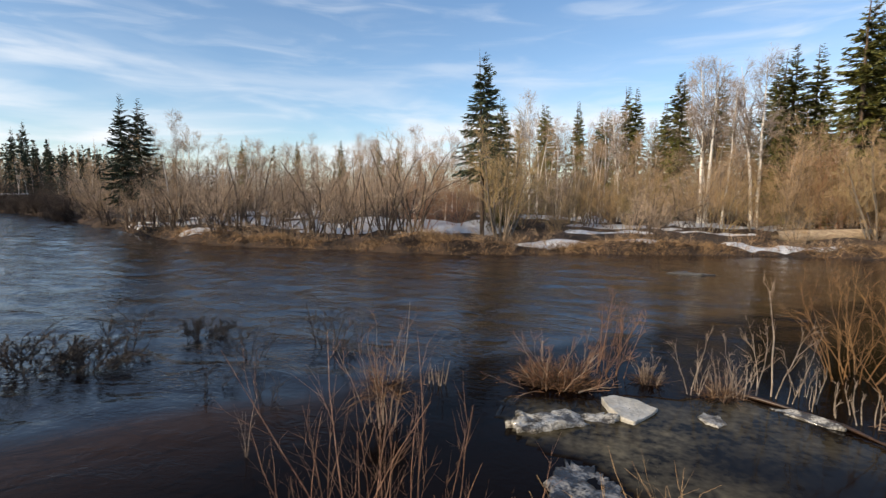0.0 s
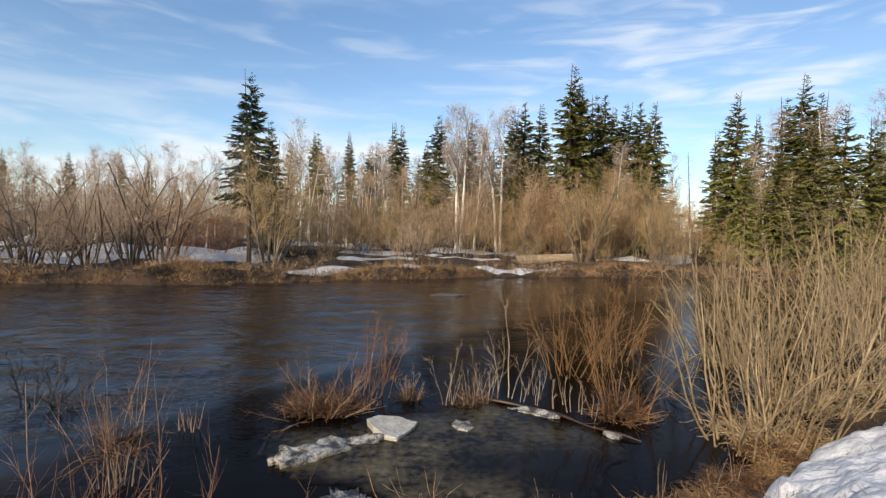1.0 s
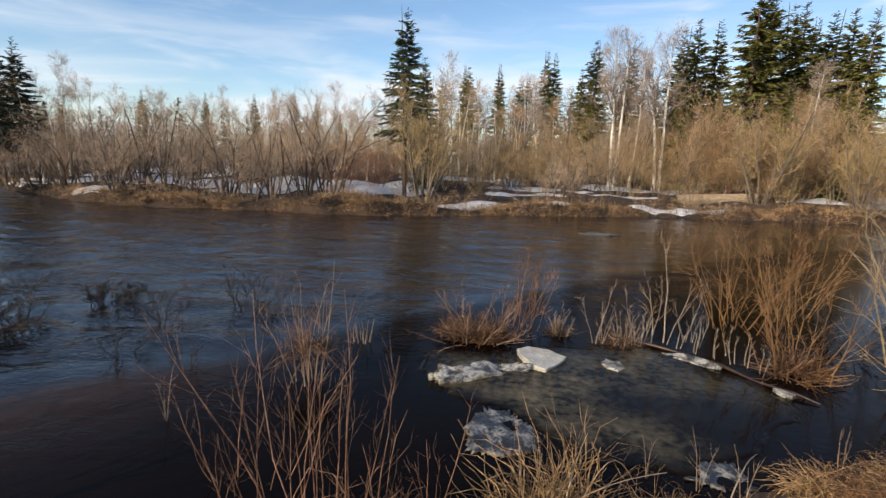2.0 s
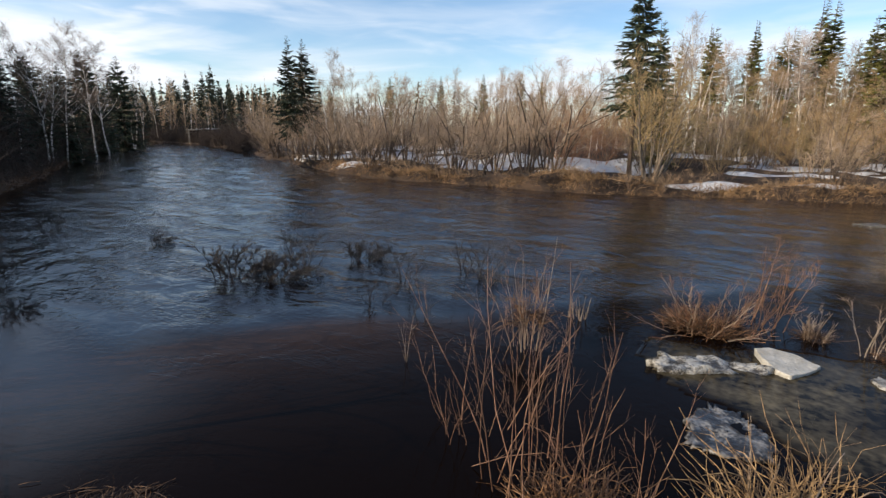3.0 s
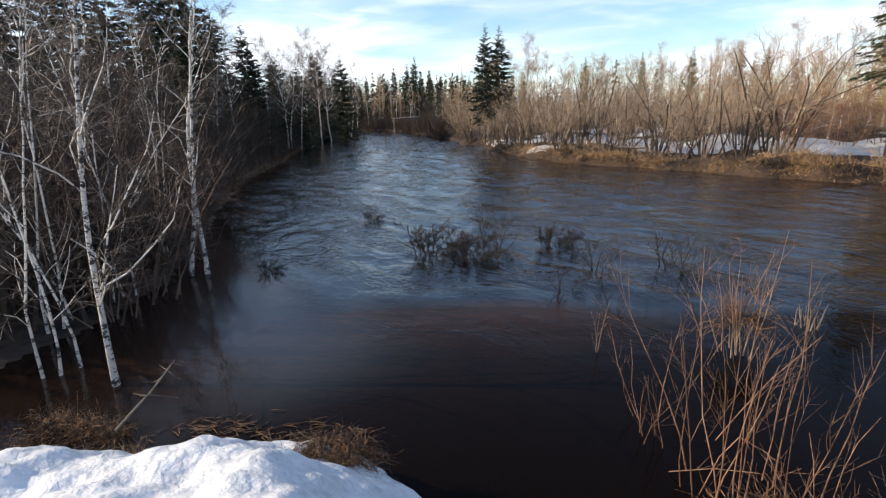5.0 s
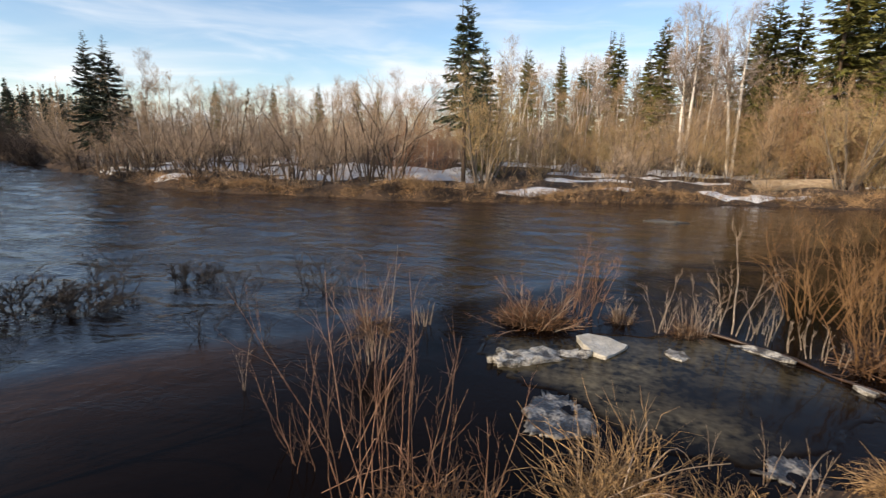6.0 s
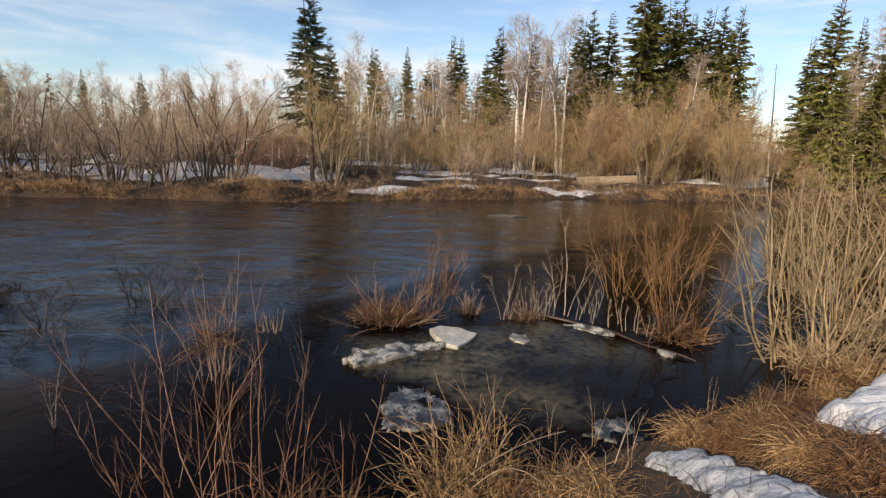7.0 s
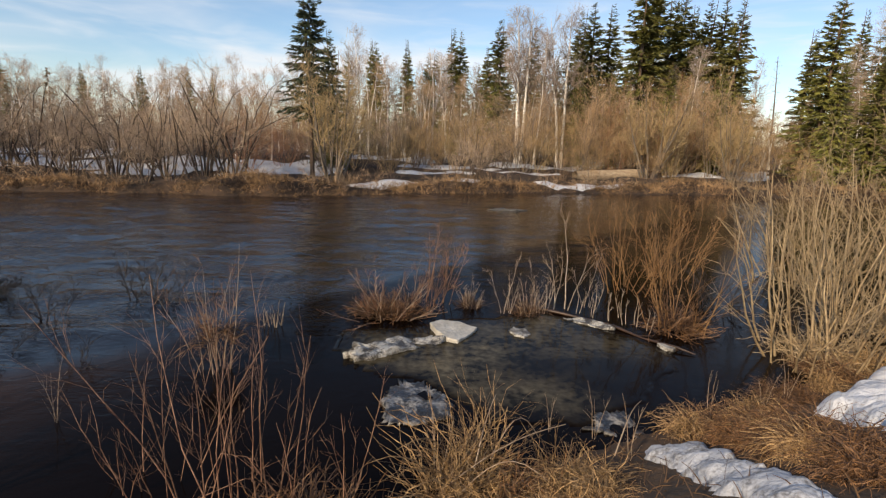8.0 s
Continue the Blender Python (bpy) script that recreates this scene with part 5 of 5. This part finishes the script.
plant(front, -1.43, 3.2, 0.0, 0)
front_low = shrub(143, 1.2, 11, 0.34, 4, 2, rosy_twig, rosy_twig, 0.0052, twist=32, foot=0.4, name="willow_bush", label="low reddish shoots mixed with dead grass", group="bushes at the near edge", least=0.0015, wander=0.10)
plant(front_low, -0.75, 3.1, 0.0, 0)
plant(front_low, -2.3, 3.6, 0.0, 130, 0.9)
for x, y, k in ((-0.85, 3.05, 0.9), (-1.15, 3.0, 0.8), (-0.6, 2.95, 0.8)):
    plant(clump_grass, x, y, max(gz(x, y), 0.0), 200 * x, k)
droop = tuft(138, 240, 0.55, 0.42, -0.30, tan_stem, 0.005, label="bleached dead grass hanging round a willow's foot")
for x, y, k in ((5.1, 6.3, 0.8), (5.5, 6.4, 0.9), (5.0, 6.75, 0.7), (6.8, 7.6, 1.0), (7.3, 7.7, 0.9), (8.7, 8.0, 1.0)):
    plant(droop, x, y, max(gz(x, y), 0.0), 90 * x, k)
lone = shrub(144, 1.3, 3, 0.12, 3, 0, pale_twig, pale_twig, 0.007, foot=0.1, name="dry_stalks", label="few thin upright dry stalks", group="stalks in the shallows", least=0.0025)
for x, y, h, r in ((0.05, 3.75, 1.1, 0), (1.75, 4.0, 0.9, 60), (2.95, 4.95, 0.75, 120), (3.5, 4.95, 0.7, 200), (1.55, 4.4, 0.8, 20), (-3.6, 4.4, 0.9, 300), (1.15, 4.5, 0.6, 80), (3.9, 5.2, 0.8, 10), (-3.4, -0.4, 0.5, 0), (-3.9, -0.5, 0.5, 90)):
    plant(lone, x, y, max(gz(x, y), 0.0), r, h / 1.3)

broken = thing("broken_shoots", "snapped pale willow shoots caught among the near stems", "branch")
for k, pts in enumerate(([(-1.91, 3.15, 0.01), (-1.60, 3.18, 0.22), (-1.31, 3.21, 0.35)], [(-1.66, 3.10, -0.07), (-1.55, 3.13, 0.37), (-1.45, 3.16, 0.58), (-1.28, 3.19, 0.54), (-1.20, 3.22, 0.37)], [(-1.62, 3.20, 0.44), (-1.50, 3.23, 0.72), (-1.36, 3.26, 1.02), (-1.26, 3.29, 1.19), (-1.14, 3.32, 1.40)])):
    line = np.array([pts])
    radii = np.linspace(0.0045, 0.0022, len(pts))[None]
    stick = part("stem", mesh_from("stem", *tubes(line, radii, 6)), rosy_twig, broken)
    TB, TR = branch(np.random.default_rng(60 + k), line, radii, 5, 0.3, 1.0, 55, 0.16, 3, 0.6, least=0.0017)
    part("twig_cover", mesh_from("side_twigs", *tubes(TB, TR, 4)), rosy_twig, stick, "", "stuff")

# ---- tussocks on the near bank ----
tufts = [tuft(150 + k, 480, 0.36, 0.17, -0.40, width=0.0028, curl=0.42, flare=0.8) for k in range(2)] + [tuft(153 + k, 600, 0.33, 0.20, -0.42, straw_dark, 0.0030, 0.46, 0.8, label="tussock of rusty matted dead grass") for k in range(2)]
for x, y, s in ((0.15, 3.3, 1.0), (0.45, 3.5, 1.0), (0.5, 3.1, 0.9), (0.75, 3.35, 0.9), (1.0, 3.4, 1.0), (1.3, 3.5, 1.0), (1.2, 3.1, 0.9), (0.9, 3.0, 0.9), (2.5, 4.5, 0.8), (2.75, 4.55, 0.85),
                (3.05, 4.45, 0.85), (2.7, 4.2, 0.85), (2.95, 4.1, 0.9), (2.75, 3.85, 0.9), (2.95, 3.7, 0.85), (2.65, 3.45, 0.85), (2.85, 3.25, 0.85), (2.55, 3.05, 0.8)) + ((2.75, 2.85, 0.8), (2.5, 2.6, 0.8), (2.8, 2.5, 0.8), (3.1, 4.15, 0.7),
                (3.35, 4.85, 0.8), (3.7, 5.0, 0.8), (4.1, 5.25, 0.8), (4.55, 5.5, 0.8), (5.0, 5.85, 0.9), (5.5, 6.05, 0.9), (3.1, 4.75, 0.7), (3.9, 5.35, 0.7), (4.8, 6.1, 0.8), (-4.75, -0.6, 0.6), (-4.55, -0.3, 0.5), (-5.2, -1.1, 0.7), (-3.95, 0.65, 0.4), (-0.2, 2.6, 0.8), (0.3, 2.5, 0.8)):
    plant(pick.choice(tufts[:2] + tufts[:3] if x < 2 else tufts[1:]), x, y, turn=pick.uniform(0, 360), sx=s * pick.uniform(0.7, 1.15), sz=s * pick.uniform(0.75, 1.35))
tall_tuft = tuft(158, 130, 0.62, 0.16, -0.12, width=0.0042, label="upright clump of long pale dead grass at the water's edge")
for x, y, k in ((0.25, 3.75, 1.0), (0.5, 3.9, 0.9), (0.1, 3.5, 0.9), (1.05, 3.6, 0.6)):
    plant(tall_tuft, x, y, max(gz(x, y), 0.0), 90 * x, k)

# long bent straws lying over the front tussocks
straws = thing("bent_straws", "long pale broken grass stalks bent over the tussocks", "grass")
for a, b, lift in (((0.10, 3.45, 0.12), (1.15, 3.95, 0.42), 0.10), ((0.35, 3.6, 0.15), (0.55, 4.05, 0.62), 0.10), ((0.5, 3.75, 0.2), (0.95, 4.05, 0.22), 0.28), ((1.5, 3.7, 0.3), (1.9, 4.25, 0.5), 0.12), ((0.25, 3.4, 0.15), (0.9, 3.35, 0.3), 0.22)):
    f = np.linspace(0, 1, 8)[:, None]
    line = np.array(a) * (1 - f) + np.array(b) * f
    line[:, 2] += lift * np.sin(f[:, 0] * math.pi)
    part("stalk", mesh_from("stalk", *tubes(line[None], np.linspace(0.006, 0.0025, 8)[None], 5)), pale_twig, straws)

for x, y, z in ((-3.05, 1.0, 0.44), (-2.9, 0.8, 0.52), (-3.18, 0.84, 0.48), (-2.98, 0.62, 0.56)):
    plant(tufts[2], x, y, z, 100 * x, 0.6)

# ---- birches standing in the flood by the near left bank ----
leaning_birch = birch(160, 6.5, 1, (-0.07, 0.0), 0.8, near_bark, grey_twig, 0.10, 0.56, 4, 0.28, label="leaning white birch with crooked spreading branches at the flooded edge")
plant(leaning_birch, -6.25, -0.3, -0.1, 0)
grey_birch = birch(161, 6.0, 2, (-0.05, 0.03), 0.5, near_bark, grey_twig, 0.25, 0.7, 3, 0.22, label="slender grey birch pair standing in the flood water", bend=0.06)
plant(grey_birch, -10.3, 1.15, -0.1, 0)
thin_birch = birch(162, 6.0, 3, (0.02, 0.0), 0.4, near_bark, grey_twig, 0.12, 0.32, 3, 0.24, label="thin many-stemmed birch with pale bark in flood water", bend=0.10)
for x, y, s, r in ((-7.0, -0.75, 0.9, 0), (-8.6, -0.8, 1.0, 40), (-9.3, 0.0, 0.9, 200), (-12.0, 0.9, 1.0, 77)):
    plant(thin_birch, x, y, -0.1 if y > -1 else None, r, s)
for x, y, h in ((-9.8, 0.0, 2.6), (-10.4, -0.7, 2.8), (-9.2, -0.4, 2.0), (-11.5, -0.5, 3.4), (-12.5, 0.4, 3.6)):
    plant(pick.choice(brush), x, y, -0.05, pick.uniform(0, 360), h / 3.6)
tangle = shrub(170, 3.4, 9, 0.9, 9, 6, alder_twig, alder_twig, 0.020, foot=0.5, name="alder_shrub", label="grey-stemmed alder with a tangle of thin branches over the flood", group="alder shrubs on the shaded bank", wander=0.16, lift=0.04, twist=48, least=0.004)
for x, y, h in ((-8.2, -0.2, 2.6), (-8.9, 0.3, 3.4), (-9.9, -0.6, 3.8), (-10.6, 0.2, 3.8), (-11.2, 1.6, 2.8)):
    plant(tangle, x, y, max(gz(x, y), 0.0) - 0.05, pick.uniform(0, 360), h / 3.4)

# dead grass, straw and a fallen stem between the snow and the flood
for x, y, k in ((-5.45, -0.62, 0.65), (-5.2, -0.40, 0.6), (-5.7, -0.85, 0.7)):
    plant(tufts[2], x, y, -0.02, 70 * x, k)
fallen = thing("fallen_branch", "thin pale broken branch leaning from the snow over the water", "branch")
line = np.array([[(-4.35, -0.35, 0.50), (-4.62, -0.19, 0.50), (-4.9, -0.07, 0.45), (-5.2, 0.09, 0.46), (-5.5, 0.22, 0.44)]])
part("stem", mesh_from("stem", *tubes(line, np.array([[0.011, 0.011, 0.010, 0.008, 0.005]]), 6)), grey_bark, fallen)
TB, TR = branch(np.random.default_rng(31), line, np.full((1, 5), 0.012), 7, 0.45, 1.0, 50, 0.28, 3, 0.4)
part("side_twigs", mesh_from("side_twigs", *tubes(TB, TR, 4)), grey_bark, fallen, "", "stuff")
drift_rng = np.random.default_rng(32)
n = 150
dx, dy = drift_rng.uniform(-5.0, -3.75, n), drift_rng.normal(0, 0.16, n)
flat = np.stack([dx, 0.95 * dx + 4.85 + dy, np.full(n, 0.012)], 1)
heading = drift_rng.normal(0.9, 0.6, n)
lay = np.stack([np.cos(heading), np.sin(heading), 0 * heading], 1) * drift_rng.uniform(0.05, 0.22, n)[:, None]
bits = np.stack([flat, flat + lay * 0.5 + np.array([0, 0, 0.008]), flat + lay], 1)
tagged(part("floating_litter", mesh_from("floating_litter", *tubes(bits, np.full((n, 3), 0.0035), 3)), straw_dark, None), "broken dead grass floating along the snowy edge", "grass", kind="stuff")
